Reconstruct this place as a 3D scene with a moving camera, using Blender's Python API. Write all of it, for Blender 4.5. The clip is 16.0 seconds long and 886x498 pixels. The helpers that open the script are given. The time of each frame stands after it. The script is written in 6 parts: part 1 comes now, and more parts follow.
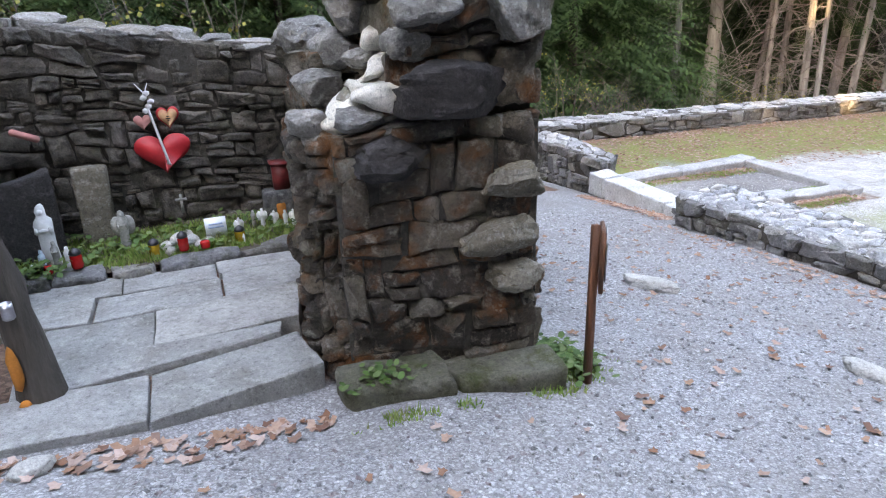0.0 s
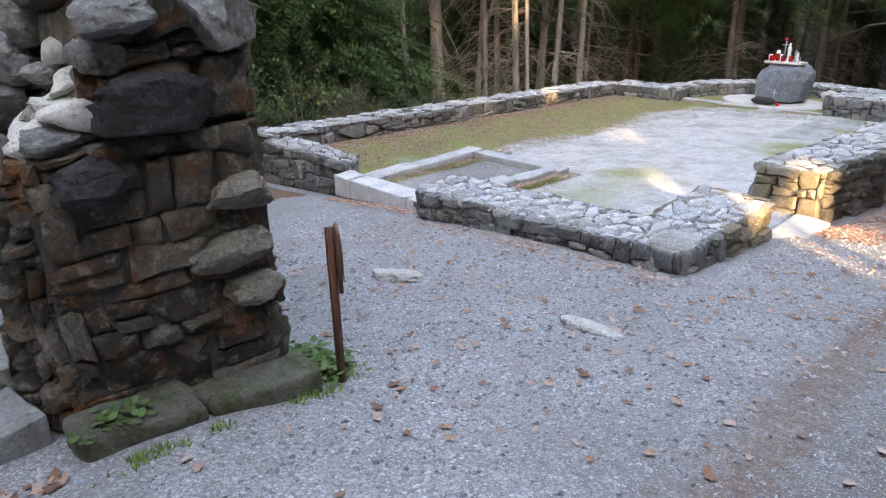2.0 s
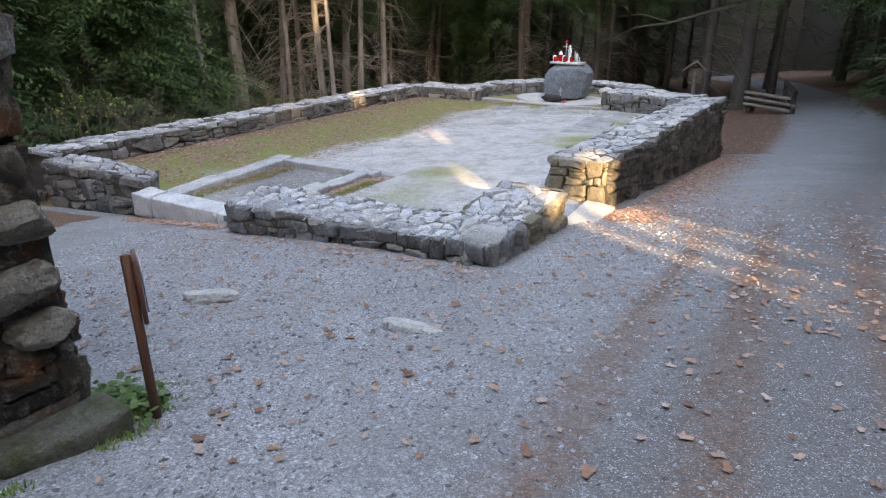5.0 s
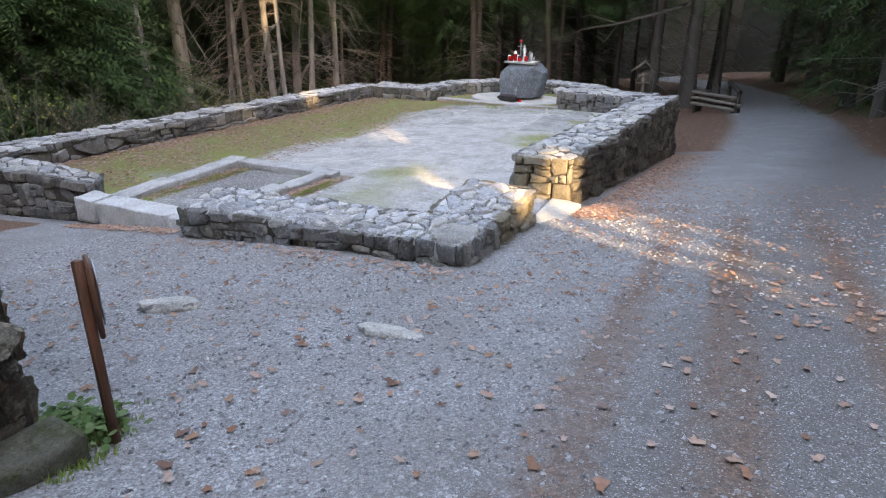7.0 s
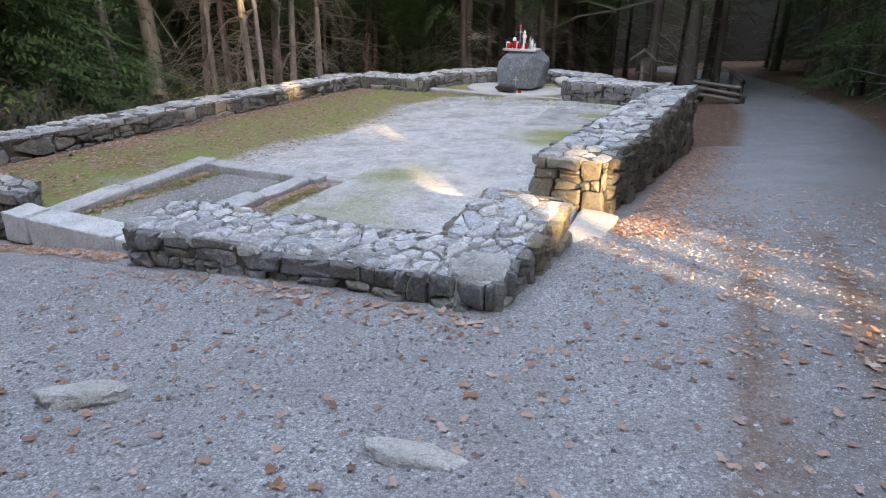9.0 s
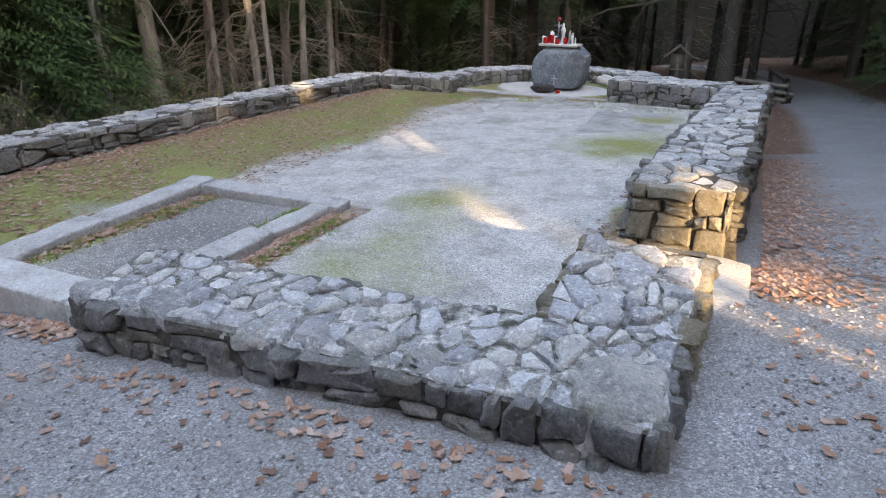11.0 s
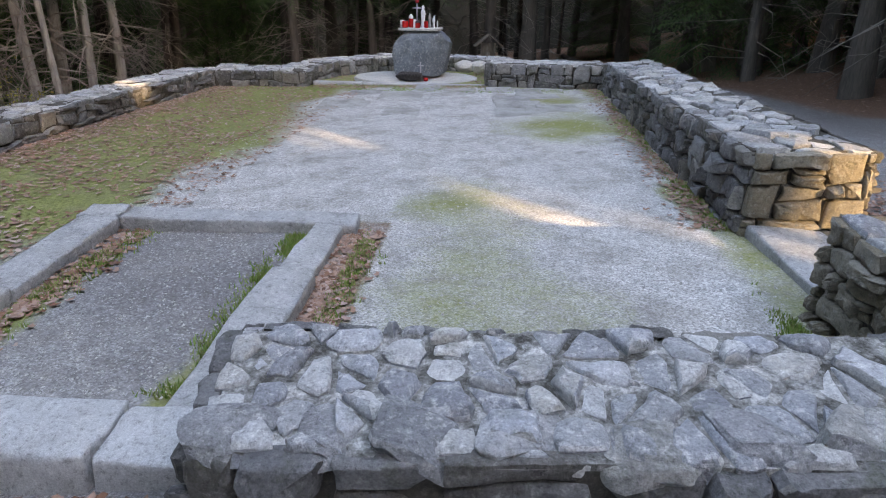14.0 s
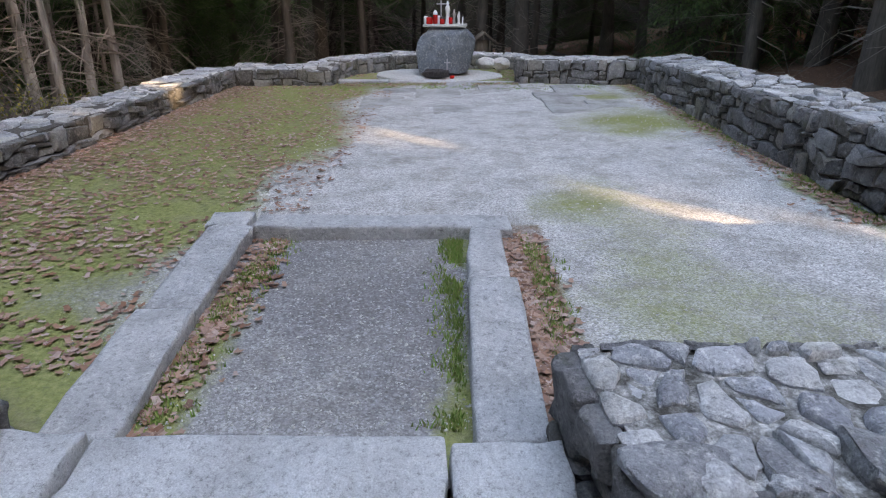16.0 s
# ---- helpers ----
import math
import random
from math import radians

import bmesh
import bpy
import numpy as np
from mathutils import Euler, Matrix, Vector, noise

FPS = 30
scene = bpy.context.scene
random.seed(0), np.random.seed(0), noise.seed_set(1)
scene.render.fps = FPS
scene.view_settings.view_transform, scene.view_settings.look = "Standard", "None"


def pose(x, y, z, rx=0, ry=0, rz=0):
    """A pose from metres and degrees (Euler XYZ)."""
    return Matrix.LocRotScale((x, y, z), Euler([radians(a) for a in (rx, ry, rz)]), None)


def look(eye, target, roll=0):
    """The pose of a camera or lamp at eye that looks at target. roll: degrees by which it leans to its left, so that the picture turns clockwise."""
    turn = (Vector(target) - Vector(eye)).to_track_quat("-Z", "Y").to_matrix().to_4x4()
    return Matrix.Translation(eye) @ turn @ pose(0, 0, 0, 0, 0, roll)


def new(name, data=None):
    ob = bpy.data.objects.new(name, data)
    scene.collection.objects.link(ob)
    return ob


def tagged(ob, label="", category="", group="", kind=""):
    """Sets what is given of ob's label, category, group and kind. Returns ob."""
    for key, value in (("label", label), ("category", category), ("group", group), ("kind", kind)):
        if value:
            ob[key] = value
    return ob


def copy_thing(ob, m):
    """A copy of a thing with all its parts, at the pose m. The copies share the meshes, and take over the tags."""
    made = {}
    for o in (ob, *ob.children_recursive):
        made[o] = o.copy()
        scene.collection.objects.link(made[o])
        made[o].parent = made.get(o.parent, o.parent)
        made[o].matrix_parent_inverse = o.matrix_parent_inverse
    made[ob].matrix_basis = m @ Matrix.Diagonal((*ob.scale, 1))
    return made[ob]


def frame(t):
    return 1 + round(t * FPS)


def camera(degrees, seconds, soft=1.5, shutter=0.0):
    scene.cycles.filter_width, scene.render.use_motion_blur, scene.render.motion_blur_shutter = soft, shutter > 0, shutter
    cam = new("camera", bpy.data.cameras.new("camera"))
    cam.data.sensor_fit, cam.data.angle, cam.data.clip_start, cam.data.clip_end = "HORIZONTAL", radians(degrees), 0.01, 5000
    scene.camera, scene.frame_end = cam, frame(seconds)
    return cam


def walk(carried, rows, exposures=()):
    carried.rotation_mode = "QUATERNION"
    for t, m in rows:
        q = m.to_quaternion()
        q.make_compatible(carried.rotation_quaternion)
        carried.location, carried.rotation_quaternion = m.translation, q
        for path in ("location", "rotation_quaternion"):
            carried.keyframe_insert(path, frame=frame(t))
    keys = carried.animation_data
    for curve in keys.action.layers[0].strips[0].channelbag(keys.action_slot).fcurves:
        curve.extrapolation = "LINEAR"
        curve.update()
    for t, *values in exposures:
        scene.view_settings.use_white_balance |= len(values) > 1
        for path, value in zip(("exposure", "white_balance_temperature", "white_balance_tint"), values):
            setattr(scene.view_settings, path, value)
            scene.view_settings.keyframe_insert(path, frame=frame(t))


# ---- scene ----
cam = camera(67.4, 16.0, soft=1.1)
EXPOSURES = [(0, 4.95, 9900, 20), (1.5, 4.6, 9800, 20), (3.5, 4.2, 9500, 19), (5.0, 4.15, 9500, 19), (8.0, 4.15, 9500, 19), (11.0, 3.97, 9300, 18), (13.0, 3.86, 9200, 19), (16.0, 3.78, 9200, 20)]
PATH = [
    (0, (0.587, 0.253, 1.289), (1.267, 1.978, 0.537), -2.0),
    (0.5, (0.609, 0.225, 1.288), (1.462, 1.869, 0.532), -1.8),
    (1, (0.633, 0.202, 1.288), (1.647, 1.751, 0.529), -1.6),
    (1.5, (0.652, 0.178, 1.297), (1.806, 1.625, 0.538), -1.4),
    (2, (0.667, 0.154, 1.306), (1.937, 1.499, 0.546), -1.1),
    (2.5, (0.677, 0.142, 1.312), (2.032, 1.4, 0.551), -0.9),
    (3, (0.682, 0.137, 1.321), (2.114, 1.309, 0.562), -0.7),
    (3.5, (0.689, 0.133, 1.33), (2.18, 1.229, 0.571), -0.5),
    (4, (0.682, 0.109, 1.336), (2.215, 1.145, 0.579), -0.4),
    (4.5, (0.682, 0.108, 1.337), (2.25, 1.092, 0.58), -0.3),
    (5, (0.679, 0.109, 1.343), (2.279, 1.041, 0.585), -0.1),
    (5.2, (0.684, 0.115, 1.339), (2.296, 1.029, 0.585), 0.2),
    (7.3, (0.837, 0.454, 1.223), (2.507, 1.251, 0.465), 0.4),
    (7.5, (0.891, 0.532, 1.21), (2.561, 1.324, 0.446), 0.4),
    (8, (1.195, 0.767, 1.118), (2.871, 1.54, 0.349), 0.3),
    (8.5, (1.508, 1.031, 1.051), (3.188, 1.798, 0.283), 0.4),
    (8.7, (1.703, 1.125, 1.027), (3.384, 1.884, 0.253), 0.5),
    (10.8, (3.433, 2.267, 0.777), (5.099, 3.049, -0.006), 0.1),
    (11, (3.524, 2.475, 0.735), (5.191, 3.256, -0.045), 0.2),
    (11.5, (3.73, 2.958, 0.599), (5.411, 3.709, -0.182), 0.2),
    (12, (3.81, 3.452, 0.489), (5.518, 4.143, -0.288), 0.4),
    (12.5, (3.898, 3.911, 0.395), (5.651, 4.479, -0.383), 0.5),
    (13, (4.05, 4.349, 0.324), (5.853, 4.737, -0.451), 0.6),
    (13.5, (4.143, 4.807, 0.26), (5.974, 5.035, -0.51), 0.8),
    (14, (4.297, 5.195, 0.227), (6.137, 5.334, -0.543), 0.8),
    (14.5, (4.3, 5.625, 0.215), (6.145, 5.725, -0.551), 0.8),
    (15, (4.433, 5.977, 0.188), (6.277, 6.043, -0.584), 0.6),
    (15.5, (4.394, 6.353, 0.17), (6.241, 6.402, -0.596), 0.6),
    (16, (4.522, 6.627, 0.129), (6.367, 6.659, -0.642), 0.6),
]
walk(cam, [(t, look(eye, target, roll)) for t, eye, target, roll in PATH], EXPOSURES)

# ---- world and sun ----
SUN_ELEV, SUN_FROM = 17.0, (-0.70, -0.714)
world = bpy.data.worlds.new("sky")
scene.world = world
world.use_nodes = True
wn = world.node_tree.nodes
sky = wn.new("ShaderNodeTexSky")
sky.sky_type, sky.sun_disc = "NISHITA", False
sky.sun_elevation = radians(SUN_ELEV)
sky.sun_rotation = math.atan2(SUN_FROM[0], SUN_FROM[1])
sky.air_density, sky.dust_density, sky.ozone_density = 1.0, 1.5, 1.5
wn["Background"].inputs[1].default_value = 0.15
world.node_tree.links.new(sky.outputs[0], wn["Background"].inputs[0])
sun = new("sun", bpy.data.lights.new("sun", "SUN"))
sun.data.energy, sun.data.angle, sun.data.color = 1.3, radians(0.5), (1.0, 0.82, 0.55)
sun.matrix_world = look((SUN_FROM[0] * 50, SUN_FROM[1] * 50, 50 * math.tan(radians(SUN_ELEV))), (0, 0, 0))


# ---- materials ----
def mat(name):
    m = bpy.data.materials.new(name)
    m.use_nodes = True
    nt = m.node_tree
    return m, nt, nt.nodes["Principled BSDF"]


def node(nt, kind, **values):
    n = nt.nodes.new("ShaderNode" + kind)
    for key, value in values.items():
        n.inputs[key.replace("_", " ")].default_value = value
    return n


def ramp(nt, fac, stops, interp="LINEAR"):
    n = nt.nodes.new("ShaderNodeValToRGB")
    n.color_ramp.interpolation = interp
    el = n.color_ramp.elements
    while len(el) < len(stops):
        el.new(0.5)
    for e, (p, c) in zip(el, stops):
        e.position = p
        e.color = (*c, 1) if len(c) == 3 else c
    nt.links.new(fac, n.inputs[0])
    return n.outputs[0]


def grey(v):
    return (v, v, v)


def mixc(nt, fac, a, b, mode="MIX"):
    n = nt.nodes.new("ShaderNodeMix")
    n.data_type, n.blend_type = "RGBA", mode
    for sock, v in ((n.inputs[0], fac), (n.inputs[6], a), (n.inputs[7], b)):
        if isinstance(v, (int, float)):
            sock.default_value = v
        elif isinstance(v, tuple):
            sock.default_value = (*v, 1)
        else:
            nt.links.new(v, sock)
    return n.outputs[2]


def noise_tex(nt, scale, detail=4.0, rough=0.6, stretch=None, offset=None):
    tc = nt.nodes.new("ShaderNodeTexCoord")
    out = tc.outputs["Object"]
    if stretch:
        mp = nt.nodes.new("ShaderNodeMapping")
        mp.inputs["Scale"].default_value = stretch
        nt.links.new(out, mp.inputs[0])
        out = mp.outputs[0]
    n = node(nt, "TexNoise", Scale=scale, Detail=detail, Roughness=rough)
    if offset is not None:
        add = nt.nodes.new("ShaderNodeVectorMath")
        nt.links.new(out, add.inputs[0])
        nt.links.new(offset, add.inputs[1])
        out = add.outputs[0]
    nt.links.new(out, n.inputs["Vector"])
    return n.outputs["Fac"]


def bump(nt, bsdf, height, strength, distance, base=None):
    b = node(nt, "Bump", Strength=strength, Distance=distance)
    nt.links.new(height, b.inputs["Height"])
    if base:
        nt.links.new(base, b.inputs["Normal"])
    nt.links.new(b.outputs[0], bsdf.inputs["Normal"])
    return b.outputs[0]


def rand(nt):
    """A number that differs from piece to piece, whether pieces are objects or islands."""
    oi, ge = nt.nodes.new("ShaderNodeObjectInfo"), nt.nodes.new("ShaderNodeNewGeometry")
    a = nt.nodes.new("ShaderNodeMath")
    a.operation = "ADD"
    f = nt.nodes.new("ShaderNodeMath")
    f.operation = "FRACT"
    nt.links.new(oi.outputs["Random"], a.inputs[0])
    nt.links.new(ge.outputs["Random Per Island"], a.inputs[1])
    nt.links.new(a.outputs[0], f.inputs[0])
    return f.outputs[0]


def stone_mat(name, tones, lichen=(0.5, 0.5, 0.47), lichen_amount=0.35, stain=(0.03, 0.028, 0.025), stain_amount=0.4,
              moss=0.0, rust=0.0, grain=90.0, relief=0.012, rough=0.85, across=False):
    """Weathered stone; across: stains run on over the joints from stone to stone."""
    m, nt, b = mat(name)
    r = rand(nt)
    n = len(tones)
    col = ramp(nt, r, [(i / max(1, n), c) for i, c in enumerate(tones)], "CONSTANT")
    comb = nt.nodes.new("ShaderNodeCombineXYZ")
    for i in range(3):
        nt.links.new(r, comb.inputs[i])
    sc = nt.nodes.new("ShaderNodeVectorMath")
    sc.operation = "SCALE"
    sc.inputs["Scale"].default_value = 37.0
    nt.links.new(comb.outputs[0], sc.inputs[0])
    off = sc.outputs[0]
    big = noise_tex(nt, 2.6 if across else 3.5, 6, 0.7, offset=None if across else off)
    mid = noise_tex(nt, 14.0, 6, 0.7, offset=off)
    fine = noise_tex(nt, grain, 4, 0.7)
    col = mixc(nt, ramp(nt, mid, [(0.3, grey(0.0)), (0.75, grey(0.5))]), col, tuple(min(1, c * 2.0) for c in tones[n // 2]))
    col = mixc(nt, ramp(nt, big, [(0.42, grey(0)), (0.72, grey(stain_amount))]), col, stain)
    if rust:
        rn = noise_tex(nt, 4.5, 4, 0.6)
        col = mixc(nt, ramp(nt, rn, [(0.52, grey(0)), (0.68, grey(rust))]), col, (0.24, 0.085, 0.02))
    lich = noise_tex(nt, 11.0 if across else 22.0, 6, 0.75, offset=None if across else off)
    col = mixc(nt, ramp(nt, lich, [(0.52, grey(0)), (0.66, grey(lichen_amount))]), col, lichen)
    if moss:
        mn = noise_tex(nt, 5.0, 5, 0.7)
        col = mixc(nt, ramp(nt, mn, [(0.55, grey(0)), (0.7, grey(moss))]), col, (0.055, 0.065, 0.018))
    pits = noise_tex(nt, 34.0, 6, 0.8)
    col = mixc(nt, 0.75, col, ramp(nt, pits, [(0.32, grey(0.3)), (0.46, grey(1.0)), (0.7, grey(1.3))]), "MULTIPLY")
    col = mixc(nt, 0.7, col, ramp(nt, fine, [(0.25, grey(0.55)), (0.75, grey(1.35))]), "MULTIPLY")
    nt.links.new(col, b.inputs["Base Color"])
    b.inputs["Roughness"].default_value = rough
    b.inputs["Specular IOR Level"].default_value = 0.35
    n1 = bump(nt, b, mid, 1.0, relief * 3)
    n1 = bump(nt, b, pits, 0.8, relief, n1)
    bump(nt, b, fine, 0.7, relief * 0.35, n1)
    return m


# shade on upright faces is put into the darker side tones; tops stay paler
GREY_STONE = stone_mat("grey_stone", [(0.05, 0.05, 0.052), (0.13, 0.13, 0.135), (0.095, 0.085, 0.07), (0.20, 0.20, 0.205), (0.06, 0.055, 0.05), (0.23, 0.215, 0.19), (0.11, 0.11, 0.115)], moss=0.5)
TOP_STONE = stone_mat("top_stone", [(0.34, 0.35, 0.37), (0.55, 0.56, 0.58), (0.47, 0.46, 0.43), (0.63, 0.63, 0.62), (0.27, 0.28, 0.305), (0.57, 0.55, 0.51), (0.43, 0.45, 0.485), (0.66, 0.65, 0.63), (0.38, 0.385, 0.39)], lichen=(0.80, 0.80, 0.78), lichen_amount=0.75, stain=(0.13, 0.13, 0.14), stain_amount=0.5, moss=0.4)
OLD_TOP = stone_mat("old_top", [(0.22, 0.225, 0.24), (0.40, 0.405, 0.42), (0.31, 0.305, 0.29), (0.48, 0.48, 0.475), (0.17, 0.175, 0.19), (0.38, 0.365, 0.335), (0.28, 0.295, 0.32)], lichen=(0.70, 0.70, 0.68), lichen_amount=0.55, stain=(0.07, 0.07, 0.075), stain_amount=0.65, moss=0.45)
EDGE_STONE = stone_mat("edge_stone", [(0.40, 0.40, 0.415), (0.54, 0.54, 0.55), (0.30, 0.305, 0.32), (0.46, 0.445, 0.41), (0.36, 0.36, 0.37)], lichen=(0.72, 0.72, 0.70), lichen_amount=0.7, stain=(0.05, 0.05, 0.053), stain_amount=0.6, moss=0.35, relief=0.018)
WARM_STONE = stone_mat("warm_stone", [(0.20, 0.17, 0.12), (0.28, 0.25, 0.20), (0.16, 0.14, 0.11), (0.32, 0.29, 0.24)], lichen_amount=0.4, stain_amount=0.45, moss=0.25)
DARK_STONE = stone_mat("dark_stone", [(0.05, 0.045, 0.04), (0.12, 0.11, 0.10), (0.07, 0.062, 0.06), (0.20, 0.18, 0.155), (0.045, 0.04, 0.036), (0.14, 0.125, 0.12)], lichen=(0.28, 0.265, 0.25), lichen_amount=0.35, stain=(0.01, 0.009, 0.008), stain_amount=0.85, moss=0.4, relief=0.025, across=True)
PILLAR_STONE = stone_mat("pillar_stone", [(0.11, 0.09, 0.072), (0.19, 0.15, 0.115), (0.32, 0.285, 0.235), (0.065, 0.055, 0.048), (0.24, 0.195, 0.15), (0.085, 0.067, 0.056)], lichen=(0.46, 0.43, 0.38), lichen_amount=0.6, stain=(0.018, 0.015, 0.013), stain_amount=0.92, moss=0.35, rust=0.8, relief=0.03, across=True)
BLACK_STONE = stone_mat("black_stone", [(0.035, 0.032, 0.034), (0.05, 0.045, 0.045)], lichen=(0.22, 0.2, 0.21), lichen_amount=0.35, stain=(0.012, 0.011, 0.01), stain_amount=0.5, relief=0.02)
MOSSY_STONE = stone_mat("mossy_stone", [(0.10, 0.095, 0.075), (0.14, 0.13, 0.105)], lichen=(0.28, 0.27, 0.22), lichen_amount=0.35, stain=(0.05, 0.06, 0.018), stain_amount=0.95, moss=0.95)
CAP_STONE = stone_mat("cap_stone", [(0.24, 0.235, 0.23), (0.17, 0.165, 0.165), (0.32, 0.30, 0.28), (0.22, 0.19, 0.16)], lichen=(0.6, 0.6, 0.58), lichen_amount=0.55, stain=(0.05, 0.047, 0.045), stain_amount=0.6, moss=0.3, relief=0.018)
STEP_STONE = stone_mat("step_stone", [(0.52, 0.525, 0.53), (0.47, 0.475, 0.48)], lichen=(0.74, 0.74, 0.72), lichen_amount=0.5, stain=(0.2, 0.195, 0.18), stain_amount=0.5, grain=140, relief=0.012)
KERB_STONE = stone_mat("kerb_stone", [(0.36, 0.365, 0.37), (0.31, 0.315, 0.32), (0.41, 0.41, 0.41)], lichen=(0.66, 0.66, 0.64), lichen_amount=0.5, stain=(0.12, 0.115, 0.105), stain_amount=0.6, grain=140, relief=0.008)
FLAG_STONE = stone_mat("flag_stone", [(0.33, 0.33, 0.325), (0.27, 0.27, 0.265), (0.37, 0.36, 0.345)], lichen=(0.56, 0.55, 0.52), lichen_amount=0.45, stain=(0.11, 0.098, 0.078), stain_amount=0.75, grain=140, relief=0.01)
BOULDER = stone_mat("boulder", [(0.15, 0.178, 0.205), (0.15, 0.178, 0.205)], lichen=(0.40, 0.43, 0.44), lichen_amount=0.75, stain=(0.035, 0.042, 0.052), stain_amount=0.75, grain=60, relief=0.012)
PALE_STONE = stone_mat("pale_stone", [(0.50, 0.49, 0.46), (0.42, 0.41, 0.39)], lichen_amount=0.3, stain=(0.22, 0.20, 0.17), stain_amount=0.4)
MORTAR = stone_mat("mortar", [(0.58, 0.57, 0.55), (0.58, 0.57, 0.55)], lichen=(0.62, 0.6, 0.57), lichen_amount=0.5, stain=(0.05, 0.045, 0.035), stain_amount=0.9, grain=160, relief=0.025)
# dark patches are dirt plus painted shade between the top stones
JOINT_FILL, nt_, b_ = mat("joint_fill")
nt_.links.new(mixc(nt_, 0.7, ramp(nt_, noise_tex(nt_, 9.0, 7, 0.75), [(0.40, (0.07, 0.065, 0.055)), (0.52, (0.30, 0.295, 0.28)), (0.66, (0.80, 0.79, 0.77))]),
                         ramp(nt_, noise_tex(nt_, 60.0, 4, 0.7), [(0.3, grey(0.6)), (0.7, grey(1.2))]), "MULTIPLY"), b_.inputs["Base Color"])
b_.inputs["Roughness"].default_value = 0.92
bump(nt_, b_, noise_tex(nt_, 18.0, 6, 0.75), 1.0, 0.03)
DARK_MORTAR = stone_mat("dark_mortar", [(0.07, 0.063, 0.055), (0.07, 0.063, 0.055)], lichen_amount=0.1, stain_amount=0.6, moss=0.4)
WHITE_MORTAR = stone_mat("white_mortar", [(0.66, 0.61, 0.52), (0.66, 0.61, 0.52)], lichen=(0.75, 0.72, 0.66), lichen_amount=0.4, stain=(0.40, 0.36, 0.30), stain_amount=0.5, grain=160, relief=0.01)


def plain_mat(name, color, rough=0.6, vary=0.25, scale=25.0, metal=0.0, relief=0.0):
    m, nt, b = mat(name)
    n = noise_tex(nt, scale, 5, 0.65)
    nt.links.new(ramp(nt, n, [(0.3, tuple(c * (1 - vary) for c in color)), (0.7, tuple(min(1, c * (1 + vary)) for c in color))]), b.inputs["Base Color"])
    b.inputs["Roughness"].default_value, b.inputs["Metallic"].default_value = rough, metal
    if relief:
        bump(nt, b, n, 0.8, relief)
    return m


def wood_mat(name, a, b_, rough=0.75, scale=6.0):
    m, nt, b = mat(name)
    n = noise_tex(nt, scale, 6, 0.7, stretch=(5, 5, 0.5))
    n2 = noise_tex(nt, 2.0, 3, 0.6)
    col = ramp(nt, n, [(0.3, a), (0.7, b_)])
    col = mixc(nt, 0.5, col, ramp(nt, n2, [(0.3, grey(0.5)), (0.7, grey(1.0))]), "MULTIPLY")
    nt.links.new(col, b.inputs["Base Color"])
    b.inputs["Roughness"].default_value = rough
    bump(nt, b, n, 0.8, 0.02)
    return m


def leaf_mat(name, tones, rough=0.7):
    m, nt, b = mat(name)
    col = ramp(nt, rand(nt), [(i / (len(tones) - 1), c) for i, c in enumerate(tones)])
    n = noise_tex(nt, 60, 3, 0.6)
    col = mixc(nt, 0.6, col, ramp(nt, n, [(0.3, grey(0.55)), (0.7, grey(1.0))]), "MULTIPLY")
    nt.links.new(col, b.inputs["Base Color"])
    b.inputs["Roughness"].default_value = rough
    b.inputs["Specular IOR Level"].default_value = 0.25
    return m


DEAD_LEAF = leaf_mat("dead_leaf", [(0.22, 0.10, 0.06), (0.34, 0.19, 0.125), (0.46, 0.30, 0.23), (0.15, 0.07, 0.048), (0.50, 0.37, 0.32), (0.30, 0.14, 0.085)])
GRASS = leaf_mat("grass_blade", [(0.15, 0.28, 0.06), (0.22, 0.36, 0.08), (0.34, 0.36, 0.14), (0.18, 0.32, 0.07)])
NEEDLES = leaf_mat("needles", [(0.03, 0.07, 0.026), (0.055, 0.115, 0.036), (0.085, 0.15, 0.048), (0.038, 0.085, 0.04)])
SHRUB_LEAF = leaf_mat("shrub_leaf", [(0.20, 0.22, 0.05), (0.30, 0.27, 0.07), (0.10, 0.14, 0.04)])
BARK = wood_mat("bark", (0.055, 0.047, 0.041), (0.13, 0.115, 0.10), 0.9, 5.0)
PALE_BARK = wood_mat("pale_bark", (0.18, 0.176, 0.168), (0.34, 0.335, 0.32), 0.9, 4.0)
TWIG = wood_mat("twig", (0.17, 0.155, 0.14), (0.33, 0.31, 0.285), 0.9, 4.0)
BRUSH = wood_mat("brush_wood", (0.07, 0.058, 0.048), (0.16, 0.135, 0.115), 0.9, 4.0)
PEBBLE = stone_mat("pebble", [(0.22, 0.22, 0.235), (0.36, 0.36, 0.38), (0.11, 0.11, 0.115), (0.42, 0.42, 0.44), (0.27, 0.26, 0.26), (0.50, 0.50, 0.51), (0.19, 0.145, 0.145), (0.32, 0.31, 0.31)], lichen_amount=0.2, stain_amount=0.1)
POST_WOOD = wood_mat("post_wood", (0.13, 0.045, 0.022), (0.24, 0.095, 0.05), 0.55, 7.0)
SHRINE_WOOD = wood_mat("weathered_wood", (0.13, 0.11, 0.09), (0.27, 0.235, 0.20), 0.85, 6.0)
OLD_WOOD = wood_mat("old_wood", (0.045, 0.038, 0.032), (0.12, 0.10, 0.085), 0.85, 6.0)


